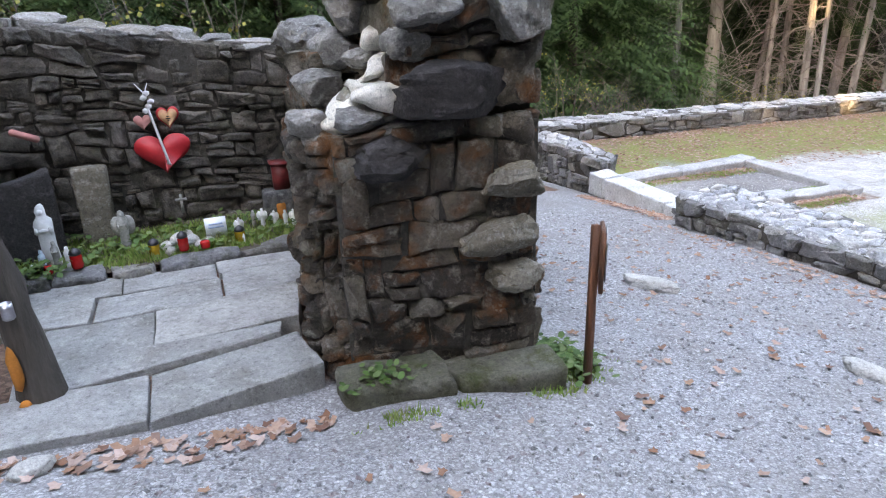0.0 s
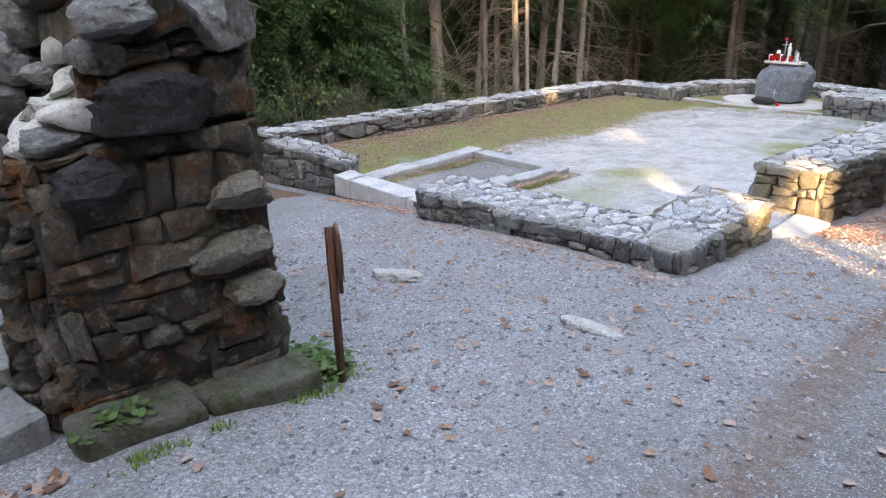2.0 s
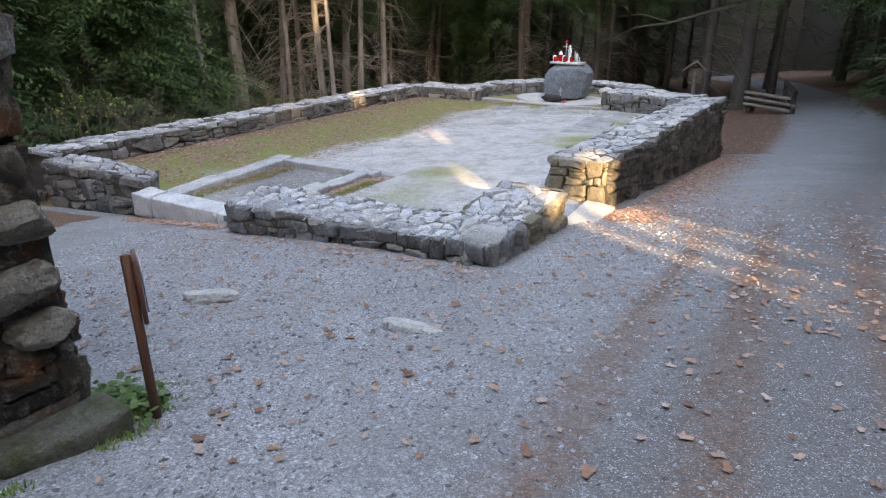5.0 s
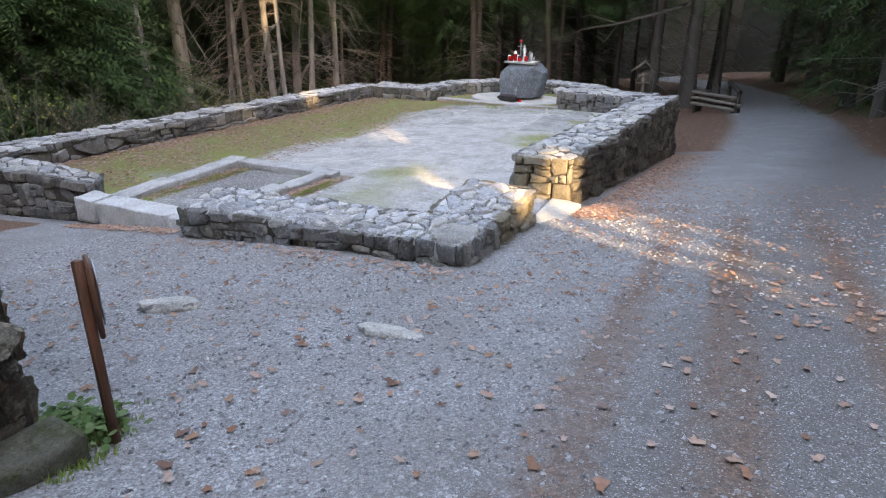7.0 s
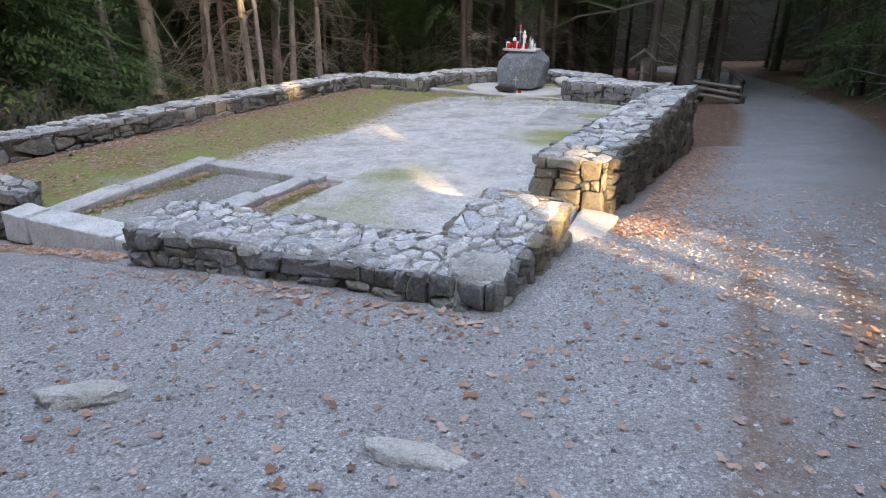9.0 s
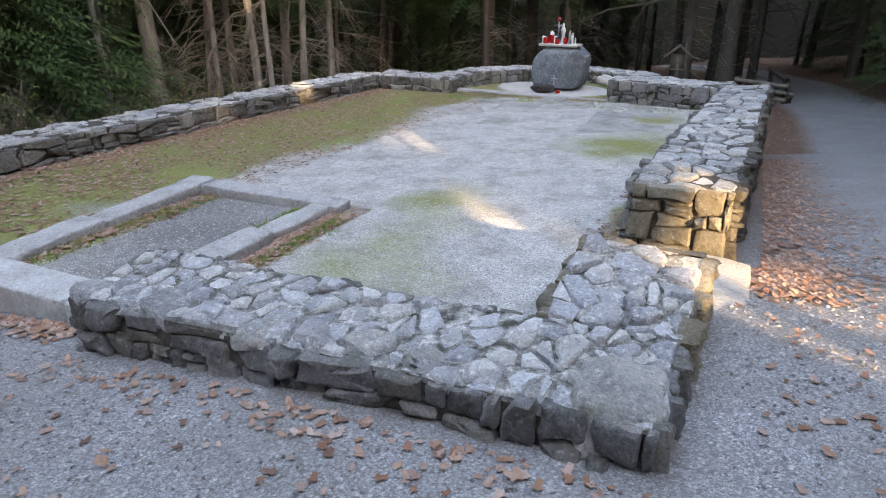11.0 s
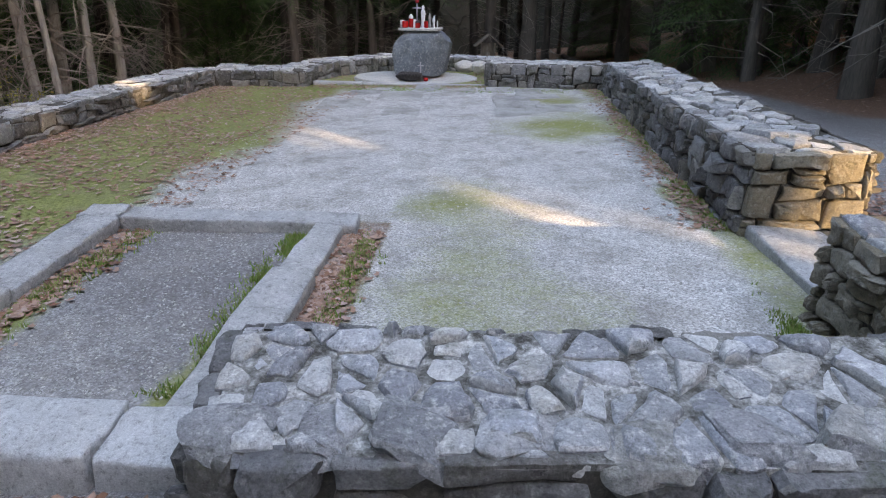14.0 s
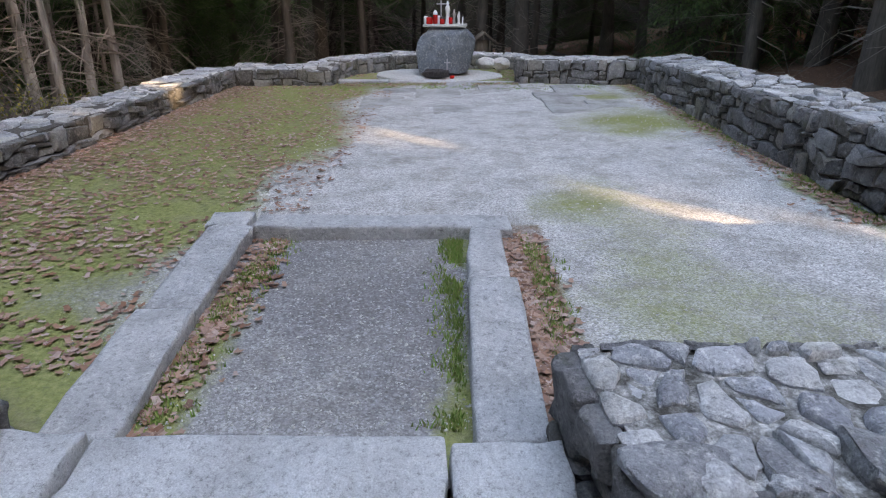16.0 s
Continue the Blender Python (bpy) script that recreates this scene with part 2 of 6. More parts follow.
def ground_mat(name, chips):
    """Gravel with moss, leaf litter, bare earth and pale grit, blended by the sheet's cover masks."""
    m, nt, b = mat(name)
    at = nt.nodes.new("ShaderNodeAttribute")
    at.attribute_name = "cover"
    sep = nt.nodes.new("ShaderNodeSeparateColor")
    nt.links.new(at.outputs["Color"], sep.inputs[0])
    tc = nt.nodes.new("ShaderNodeTexCoord")
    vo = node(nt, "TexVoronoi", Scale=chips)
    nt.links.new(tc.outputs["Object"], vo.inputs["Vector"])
    vo2 = node(nt, "TexVoronoi", Scale=chips * 2.7)
    nt.links.new(tc.outputs["Object"], vo2.inputs["Vector"])
    sepv = nt.nodes.new("ShaderNodeSeparateColor")
    nt.links.new(vo.outputs["Color"], sepv.inputs[0])
    sepw = nt.nodes.new("ShaderNodeSeparateColor")
    nt.links.new(vo2.outputs["Color"], sepw.inputs[0])
    gravel = ramp(nt, sepv.outputs[0], [(0.0, (0.16, 0.16, 0.167)), (0.45, (0.27, 0.27, 0.284)), (0.8, (0.38, 0.38, 0.395)), (0.93, (0.48, 0.48, 0.495)), (1.0, (0.66, 0.66, 0.67))])
    gravel2 = ramp(nt, sepw.outputs[0], [(0.0, (0.13, 0.13, 0.135)), (0.6, (0.31, 0.31, 0.325)), (1.0, (0.62, 0.62, 0.63))])
    n1 = noise_tex(nt, 1.3, 5, 0.65)
    n2 = noise_tex(nt, 9.0, 5, 0.7)
    n3 = noise_tex(nt, 70.0, 3, 0.7)
    gravel = mixc(nt, ramp(nt, n2, [(0.35, grey(0.1)), (0.65, grey(0.9))]), gravel, gravel2)
    gravel = mixc(nt, ramp(nt, n1, [(0.38, grey(0)), (0.68, grey(0.5))]), gravel, (0.20, 0.178, 0.16))
    # earth in the gaps between the chips, with the gaps' shade painted in too
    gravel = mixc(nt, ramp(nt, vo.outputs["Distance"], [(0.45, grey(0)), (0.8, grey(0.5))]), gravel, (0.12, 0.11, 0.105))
    packed = mixc(nt, ramp(nt, n3, [(0.3, grey(0)), (0.7, grey(1))]), (0.085, 0.074, 0.068), (0.17, 0.152, 0.145))
    packed = mixc(nt, ramp(nt, sepw.outputs[2], [(0.72, grey(0)), (0.9, grey(0.8))]), packed, gravel2)
    worn = nt.nodes.new("ShaderNodeMath")
    worn.operation = "MULTIPLY_ADD"
    nt.links.new(n2, worn.inputs[0])
    worn.inputs[1].default_value = 0.8
    nt.links.new(at.outputs["Alpha"], worn.inputs[2])
    gravel = mixc(nt, ramp(nt, worn.outputs[0], [(0.45, grey(0)), (1.15, grey(0.9))]), gravel, packed)

    def mask(channel, soft=0.22):
        # the mask's edge is broken up by the middle-sized noise
        mix = nt.nodes.new("ShaderNodeMath")
        mix.operation = "ADD"
        nt.links.new(n2, mix.inputs[0])
        nt.links.new(n3, mix.inputs[1])
        a = nt.nodes.new("ShaderNodeMath")
        a.operation = "MULTIPLY_ADD"
        nt.links.new(mix.outputs[0], a.inputs[0])
        a.inputs[1].default_value = 0.47
        nt.links.new(channel, a.inputs[2])
        return ramp(nt, a.outputs[0], [(0.85 - soft, grey(0)), (0.85 + soft, grey(0.93))])

    litter = ramp(nt, sepv.outputs[1], [(0.0, (0.085, 0.045, 0.028)), (0.5, (0.16, 0.08, 0.05)), (1.0, (0.26, 0.15, 0.10))])
    moss = ramp(nt, noise_tex(nt, 28.0, 6, 0.75), [(0.25, (0.09, 0.105, 0.025)), (0.5, (0.21, 0.23, 0.06)), (0.75, (0.36, 0.345, 0.14))])
    soil = ramp(nt, n3, [(0.25, (0.13, 0.105, 0.07)), (0.75, (0.33, 0.275, 0.19))])
    moss = mixc(nt, ramp(nt, noise_tex(nt, 3.2, 6, 0.7), [(0.50, grey(0)), (0.70, grey(0.5))]), moss, soil)
    pale = ramp(nt, sepw.outputs[1], [(0.0, (0.26, 0.255, 0.25)), (0.5, (0.52, 0.515, 0.505)), (0.85, (0.68, 0.675, 0.66)), (1.0, (0.84, 0.835, 0.82))])
    pale = mixc(nt, ramp(nt, noise_tex(nt, 2.4, 6, 0.7), [(0.45, grey(0)), (0.68, grey(0.7))]), pale, mixc(nt, 0.5, gravel, soil))
    pale = mixc(nt, 0.8, pale, ramp(nt, n2, [(0.3, grey(0.72)), (0.7, grey(1.12))]), "MULTIPLY")
    col = mixc(nt, mask(sep.outputs[2]), gravel, pale)
    col = mixc(nt, mask(sep.outputs[1]), col, moss)
    col = mixc(nt, mask(sep.outputs[0]), col, litter)
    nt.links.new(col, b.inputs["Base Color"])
    b.inputs["Roughness"].default_value = 0.9
    b.inputs["Specular IOR Level"].default_value = 0.3
    n = bump(nt, b, n3, 0.8, 0.012)
    n = bump(nt, b, sepw.outputs[0], 0.6, 0.008, n)
    bump(nt, b, sepv.outputs[2], 0.7, 0.014, n)
    return m


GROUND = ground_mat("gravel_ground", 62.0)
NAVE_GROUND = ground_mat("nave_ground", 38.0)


# ---- mesh helpers ----
def mesh_obj(name, verts, faces, material, parent=None, smooth=False):
    me = bpy.data.meshes.new(name)
    me.from_pydata([tuple(v) for v in verts], [], faces)
    me.materials.append(material)
    if smooth:
        me.shade_smooth()
    ob = new(name, me)
    ob.parent = parent
    return ob


def part(name, bm, material, parent=None, label="", smooth=True):
    me = bpy.data.meshes.new(name)
    bm.to_mesh(me)
    bm.free()
    me.materials.append(material)
    if smooth:
        me.shade_smooth()
    ob = new(name, me)
    ob.parent = parent
    if label:
        ob["label"] = label
    return ob


def thing(name, loc, label, category, group="", kind="", rz=0.0):
    ob = new(name)
    ob.matrix_world = pose(*loc, 0, 0, rz)
    ob.empty_display_size = 0.1
    return tagged(ob, label, category, group, kind)


def clip(poly, n, d):
    out = []
    for i, p in enumerate(poly):
        q = poly[(i + 1) % len(poly)]
        a, b = n[0] * p[0] + n[1] * p[1] - d, n[0] * q[0] + n[1] * q[1] - d
        if a <= 0:
            out.append(p)
        if (a < 0) != (b < 0) and abs(a - b) > 1e-12:
            s = a / (a - b)
            out.append((p[0] + s * (q[0] - p[0]), p[1] + s * (q[1] - p[1])))
    return out


def cells(W, H, sx, sy, rng, jitter=0.42):
    """Irregular cells over a W by H rectangle, about sx by sy each, laid in rough courses."""
    ny, nx = max(1, round(H / sy)), max(1, round(W / sx))
    dx, dy = W / nx, H / ny
    seeds = []
    for j in range(ny):
        for i in range(nx + (j % 2)):
            u = (i + 0.5 - 0.5 * (j % 2)) * dx + rng.uniform(-jitter, jitter) * dx
            v = (j + 0.5) * dy + rng.uniform(-jitter, jitter) * dy * 0.8
            r = rng.random()
            if r > 0.16:
                seeds.append((u, v))
            if r > 0.84:
                seeds.append((u + rng.uniform(-0.5, 0.5) * dx, v + rng.uniform(-0.5, 0.5) * dy))
    k = dx / dy
    polys = []
    for a in seeds:
        poly = [(0, 0), (W, 0), (W, H), (0, H)]
        near = sorted(seeds, key=lambda b: (b[0] - a[0]) ** 2 + ((b[1] - a[1]) * k) ** 2)[1:15]
        for b in near:
            n = (b[0] - a[0], (b[1] - a[1]) * k * k)
            mid = ((a[0] + b[0]) / 2, (a[1] + b[1]) / 2)
            poly = clip(poly, n, n[0] * mid[0] + n[1] * mid[1])
            if len(poly) < 3:
                break
        if len(poly) >= 3:
            polys.append(poly)
    return polys


def courses(W, H, sx, sy, rng):
    """Rubble laid in uneven courses: stones of many lengths, some split into thin ones, some two courses high."""
    n = max(1, round(H / sy))
    cuts = [0.0]
    for j in range(n):
        cuts.append(cuts[-1] + rng.uniform(0.6, 1.4))
    cuts = [c / cuts[-1] * H for c in cuts]
    k0 = rng.uniform(0, 100)

    def line(j, u):
        if j <= 0 or j >= n:
            return cuts[max(0, min(n, j))]
        return cuts[j] + (noise.noise((u / sx * 0.7, j * 3.7, k0)) * 0.55 + noise.noise((u / sx * 2.3, j * 3.7, k0 + 9)) * 0.2) * sy

    polys = []
    taken = []
    for j in range(n):
        u = -rng.uniform(0, sx)
        while u < W:
            w = sx * rng.choice((0.45, 0.7, 0.9, 1.1, 1.3, 1.7)) * rng.uniform(0.85, 1.15)
            a, b = max(0, u), min(W, u + w)
            u += w
            if b - a < 0.04 or any(t == j and a < q - 0.02 and b > p + 0.02 for t, p, q in taken):
                # fill what a tall stone below leaves free
                for t, p, q in taken:
                    if t == j and a < q and b > p:
                        if p - a > 0.05:
                            b = p
                        elif b - q > 0.05:
                            a = q
                        else:
                            a = b
                if b - a < 0.04:
                    continue
            top = j + 1
            if j + 2 <= n and rng.random() < 0.14 and w < sx * 1.4:
                top = j + 2
                taken.append((j + 1, a, b))
            parts = [(0.0, 1.0)]
            if top == j + 1 and rng.random() < 0.2:
                c = rng.uniform(0.35, 0.65)
                parts = [(0.0, c), (c, 1.0)]
            for f0, f1 in parts:
                lo = lambda x: line(j, x) + (line(top, x) - line(j, x)) * f0
                hi = lambda x: line(j, x) + (line(top, x) - line(j, x)) * f1
                la, lb = rng.uniform(-0.25, 0.25) * sy, rng.uniform(-0.25, 0.25) * sy
                m1, m2 = a + (b - a) * rng.uniform(0.3, 0.7), a + (b - a) * rng.uniform(0.3, 0.7)
                p = [(a + la * 0.3, lo(a)), (m1, lo(m1)), (b + lb * 0.3, lo(b)), (b - lb * 0.3, hi(b)), (m2, hi(m2)), (a - la * 0.3, hi(a))]
                if min(hi(a) - lo(a), hi(b) - lo(b)) > 0.012:
                    polys.append([(min(W, max(0, x)), min(H, max(0, y))) for x, y in p])
    return polys


def stone_geo(poly, place, depth, joint, rng, tilt=0.0, sink=0.04, rugged=1.0):
    """One worn stone on a cell, its corners rounded: place(u, v, h) gives the point h above the face."""
    cu = sum(p[0] for p in poly) / len(poly)
    cv = sum(p[1] for p in poly) / len(poly)
    pts = []
    for i, p in enumerate(poly):
        q = poly[(i + 1) % len(poly)]
        L = math.dist(p, q)
        if L < 0.02:
            continue
        for f in ((0.07, 0.36, 0.66, 0.93) if L > 0.17 else (0.1, 0.5, 0.9) if L > 0.09 else (0.16, 0.84)):
            f += rng.uniform(-0.07, 0.07)
            pts.append((p[0] + f * (q[0] - p[0]), p[1] + f * (q[1] - p[1])))
    if len(pts) < 4:
        return None
    while len(pts) > 15:
        pts.pop(rng.randrange(len(pts)))
    n = len(pts)
    tu, tv = rng.uniform(-tilt, tilt), rng.uniform(-tilt, tilt)
    rad = max(0.02, sum(math.dist(p, (cu, cv)) for p in pts) / n)
    inset = min(0.26, 0.017 / rad)
    jit = [rng.uniform(-0.12, 0.04) for _ in pts]
    rise = [1 + rugged * rng.uniform(-0.4, 0.12) for _ in pts]
    k = rng.uniform(0, 90)
    verts = []
    for h, sc, even in ((-sink, 0.0, 0.0), (depth * 0.55, 0.0, 0.0), (depth * 0.9, inset * 0.45, 0.0), (depth, inset * 1.25, 0.35), (depth * 1.0, 0.5, 0.8)):
        for p, w, up in zip(pts, jit, rise):
            f = max(0.3, 1 - sc + w * (1 - even) - joint / rad - (rng.uniform(0, inset * 0.4) if sc else 0))
            u, v = cu + (p[0] - cu) * f, cv + (p[1] - cv) * f
            up = up + (1 - up) * even
            rough = rugged * noise.noise((u * 13, v * 13, k)) * min(0.02, depth * 0.5) if h > 0 else 0
            verts.append(place(u, v, h if h < 0 else h * up + rough + tu * (u - cu) + tv * (v - cv)))
    verts.append(place(cu + rng.uniform(-0.15, 0.15) * rad, cv + rng.uniform(-0.15, 0.15) * rad, depth * (1.03 + rugged * rng.uniform(-0.12, 0.1))))
    faces = []
    for k in range(4):
        for i in range(n):
            j = (i + 1) % n
            faces.append((k * n + i, k * n + j, (k + 1) * n + j, (k + 1) * n + i))
    for i in range(n):
        faces.append((4 * n + i, 4 * n + (i + 1) % n, 5 * n))
    return verts, faces


def lay_stones(parent, quad, sx, sy, depth, material, rng, joint=0.008, tilt=0.0, laid=cells, name="stone", rugged=1.0, crease=0.85):
    """Stones over the four-cornered face quad (counter-clockwise seen from outside), each an object under parent."""
    A, B, C, D = [Vector(p) for p in quad]
    W, H = ((B - A).length + (C - D).length) / 2, ((D - A).length + (C - B).length) / 2
    N = (B - A).cross(D - A).normalized()

    def place(u, v, h):
        s, t = u / W, v / H
        p = A.lerp(B, s).lerp(D.lerp(C, s), t)
        w = noise.noise_vector(p * 2.3) * 0.03 + noise.noise_vector(p * 9.0) * 0.008
        return p + N * h + w

    for poly in laid(W, H, sx, sy, rng):
        g = stone_geo(poly, place, depth * rng.choice((0.35, 0.7, 1.0, 1.15, 1.5)) * rng.uniform(0.8, 1.15), joint, rng, tilt, 0.04, rugged)
        if g:
            ob = mesh_obj(name, *g, material, parent)
            ob.data.shade_smooth()
            ob.data.set_sharp_from_angle(angle=crease)


def prism(name, fp, zb, zt, material, inset=0.025, drop=0.006):
    c = Vector((sum(p[0] for p in fp) / len(fp), sum(p[1] for p in fp) / len(fp)))
    n = len(fp)
    pts = []
    for p in fp:
        v = Vector(p) - c
        pts.append(c + v * max(0.5, 1 - inset * 1.4 / v.length))
    verts = [(p.x, p.y, z - 0.25) for p, z in zip(pts, zb)] + [(p.x, p.y, z - drop) for p, z in zip(pts, zt)]
    faces = [tuple(range(n - 1, -1, -1)), tuple(range(n, 2 * n))]
    faces += [(i, (i + 1) % n, n + (i + 1) % n, n + i) for i in range(n)]
    return mesh_obj(name, verts, faces, material)


def stone_wall(name, label, fp, zb, zt, size, depth, side, top, core, seed, sides=(0, 1, 2, 3), top_size=None, top_tilt=0.05, joint=0.007, has_top=True, top_joint=0.010, recess=0.025):
    """A rubble wall on a four-cornered footprint (counter-clockwise from above) with stones on the named sides and on top."""
    rng = random.Random(seed)
    root = tagged(prism(name, fp, zb, [z - 0.03 for z in zt], DARK_MORTAR, recess), label, "stone wall", kind="structure")
    if has_top:
        fill = prism("mortar_bed", fp, [z + 0.2 for z in zt], zt, core, 0.03, 0.008)
        fill.parent = root
    for k in sides:
        i, j = k, (k + 1) % 4
        m = side[k] if isinstance(side, dict) else side
        lay_stones(root, [(*fp[i], zb[i] - 0.12), (*fp[j], zb[j] - 0.12), (*fp[j], zt[j]), (*fp[i], zt[i])], size[0], size[1], depth, m, rng, joint, 0.16, courses, crease=0.6)
    if has_top:
        ts = top_size or (size[0] * 1.0, size[0] * 0.8)
        lay_stones(root, [(*fp[i], zt[i] - 0.02) for i in range(4)], ts[0], ts[1], 0.034, top, rng, top_joint, top_tilt, cells, "stone", 0.6, 0.5)
    return root


# ---- ground ----
def smooth01(x, a, b):
    t = min(1, max(0, (x - a) / (b - a)))
    return t * t * (3 - 2 * t)


def slope(x, y):
    """The hillside: it falls along the path and towards the wood on its far side."""
    xs = max(-12, min(18, x))
    z = -0.605 - 0.14 * (xs - 2.27) - 0.11 * (max(-14, min(26, y)) - 2.62)
    if x > 18:
        z -= 0.085 * (min(x, 34) - 18)
    if x > 34:
        z -= 0.068 * (min(x, 75) - 34)
    z -= 0.08 * math.exp(-((x - 5.8) ** 2 + (y - 2.5) ** 2) / 1.5)
    if y < -2.5:
        z += 0.05 * min(12, -2.5 - y)
    return z


def nave_z(x, y):
    return -1.60 - 0.035 * (x - 8.2) - 0.02 * (y - 6)


def ground_z(x, y):
    z = slope(x, y) + 0.02 * noise.noise((x * 0.9, y * 0.9, 0)) + 0.008 * noise.noise((x * 4, y * 4, 3))
    z -= 0.075 * smooth01(y, 2.1, 2.7) * smooth01(3.2 - y, 0.0, 0.3) * smooth01(x, -1.2, -0.5) * smooth01(1.5 - x, 0.0, 0.5)
    if 6.3 < x < 21.5 and 3.0 < y < 11.4:
        z = min(z, nave_z(x, y)) - 0.2
    if -0.45 < x < 1.0 and 3.15 < y < 5.2:
        z = -0.392
    return z


def road_mid(x):
    return -0.3 + 1.0 * smooth01(x, 24, 38) + 2.5 * smooth01(x, 36, 52) + 8 * smooth01(x, 48, 75)


TRACKS = (0.92, 0.3, -0.5)


def cover_at(x, y):
    """Masks: leaf litter, moss, pale grit."""
    litter = moss = pale = 0.0
    half = 1.5 + 5 * (1 - smooth01(x, 2, 19))
    d = abs(y - road_mid(x))
    litter = smooth01(d, half - 0.5, half + 1.0)
    if x < 18.5 and y > 0:
        litter = 0.35 * smooth01(x, 8.5, 12) * smooth01(y, 0.5, 2.2)
    if y > 12 or (x < 6 and y > 7 + 0.3 * x) or (-0.6 < x < 1.3 and 3.0 < y < 5.3):
        litter = 1.0
    for off in TRACKS:  # wheel tracks of bare reddish earth
        litter = max(litter, 0.46 * math.exp(-((y - off - 0.04 * (x - 4)) / 0.17) ** 2) * smooth01(x, 1.0, 2.2) * (1 - smooth01(x, 8, 12)))
    worn = 0.85 * smooth01(2.6 - 0.25 * noise.noise((x * 0.4, y * 0.4, 2)) - 0.13 * x - y, -0.2, 2.6) * smooth01(x, 0.5, 3.0)
    return litter, moss, pale, min(1.0, worn)


def nave_cover(x, y):
    n = noise.noise((x * 0.55, y * 0.55, 7)) * 0.5 + noise.noise((x * 1.7, y * 1.7, 1)) * 0.25
    left = smooth01(y + 0.5 * n, 7.7, 9.0)
    moss = 0.86 * left + 0.35 * left * n
    moss = max(moss, (0.45 + 0.5 * n) * math.exp(-(((x - 14.5) / 2.6) ** 2 + ((y - 4.2) / 0.9) ** 2)))
    moss = max(moss, 0.27 * math.exp(-(((x - 9.6) / 1.5) ** 2 + ((y - 5.5) / 0.6) ** 2)))
    moss = max(moss, 0.42 * math.exp(-(((x - 8.0) / 1.8) ** 2 + ((y - 5.2) / 0.8) ** 2)))
    moss = max(moss, (0.42 + 0.6 * n) * smooth01(y, 3.8, 3.35))
    moss = max(moss, 0.66 * smooth01(x, 17.4, 18.6))
    litter = 0.42 * smooth01(y, 10.0, 11.2) + 0.05 * left
    pale = 0.80 - 0.6 * left + 0.5 * n
    if 6.4 < x < 9.0 and 6.4 < y < 8.2:
        edge = max(smooth01(y, 6.8, 6.56), smooth01(y, 7.62, 7.92))
        pale, moss, litter = 0.24 + 0.4 * n, 0.05 + 0.52 * edge * (0.85 + 2.2 * n), 0.0
    elif 6.7 < x < 9.3 and 5.95 < y < 6.3:
        moss, litter = max(moss, 0.36 + 0.5 * n), 0.4
    return litter, moss + 0.55 * n * (moss > 0.12), pale, 0.4 if 6.4 < x < 9.0 and 6.4 < y < 8.2 else 0.0


def sheet(name, xs, ys, zf, cf, material, label):
    verts = [(x, y, zf(x, y)) for y in ys for x in xs]
    nx = len(xs)
    faces = [(j * nx + i, j * nx + i + 1, (j + 1) * nx + i + 1, (j + 1) * nx + i) for j in range(len(ys) - 1) for i in range(nx - 1)]
    ob = mesh_obj(name, verts, faces, material, smooth=True)
    ob.data.shade_smooth()
    attr = ob.data.color_attributes.new("cover", "FLOAT_COLOR", "POINT")
    data = np.ones((len(verts), 4), dtype=np.float32)
    for k, (x, y, z) in enumerate(verts):
        data[k] = cf(x, y)
    attr.data.foreach_set("color", data.ravel())
    return tagged(ob, label, "ground", kind="structure")


def steps(*spans):
    out = []
    for a, b, n in spans:
        out += [a + (b - a) * i / n for i in range(n)]
    return out + [spans[-1][1]]


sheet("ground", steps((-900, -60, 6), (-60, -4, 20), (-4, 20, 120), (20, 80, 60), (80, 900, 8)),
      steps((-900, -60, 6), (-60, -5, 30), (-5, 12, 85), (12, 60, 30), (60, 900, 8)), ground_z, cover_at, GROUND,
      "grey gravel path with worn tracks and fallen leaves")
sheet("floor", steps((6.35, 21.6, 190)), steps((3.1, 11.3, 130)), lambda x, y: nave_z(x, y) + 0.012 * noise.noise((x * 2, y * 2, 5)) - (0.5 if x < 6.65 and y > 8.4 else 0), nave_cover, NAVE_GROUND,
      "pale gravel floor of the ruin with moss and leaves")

# ---- church ruin walls ----
FACE = {0: WARM_STONE, 1: WARM_STONE, 2: GREY_STONE, 3: GREY_STONE}
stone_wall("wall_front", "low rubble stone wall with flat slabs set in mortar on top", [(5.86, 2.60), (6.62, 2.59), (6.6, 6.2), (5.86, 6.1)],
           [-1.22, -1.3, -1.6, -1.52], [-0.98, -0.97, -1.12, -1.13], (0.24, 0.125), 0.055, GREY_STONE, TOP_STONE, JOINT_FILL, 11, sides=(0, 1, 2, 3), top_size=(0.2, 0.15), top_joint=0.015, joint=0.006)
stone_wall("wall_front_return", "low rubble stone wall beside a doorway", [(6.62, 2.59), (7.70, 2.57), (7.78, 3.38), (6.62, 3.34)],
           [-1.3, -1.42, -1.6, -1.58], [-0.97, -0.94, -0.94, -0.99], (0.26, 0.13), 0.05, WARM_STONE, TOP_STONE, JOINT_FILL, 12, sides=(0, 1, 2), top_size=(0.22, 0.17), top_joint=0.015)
# road side in darker stone to stand in for its shade; warmer end face
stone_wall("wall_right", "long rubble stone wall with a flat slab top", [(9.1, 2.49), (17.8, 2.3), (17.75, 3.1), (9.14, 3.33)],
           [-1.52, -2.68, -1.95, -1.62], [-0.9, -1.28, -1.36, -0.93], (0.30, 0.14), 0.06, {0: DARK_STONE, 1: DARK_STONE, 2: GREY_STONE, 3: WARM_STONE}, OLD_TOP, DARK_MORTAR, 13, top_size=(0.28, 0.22))
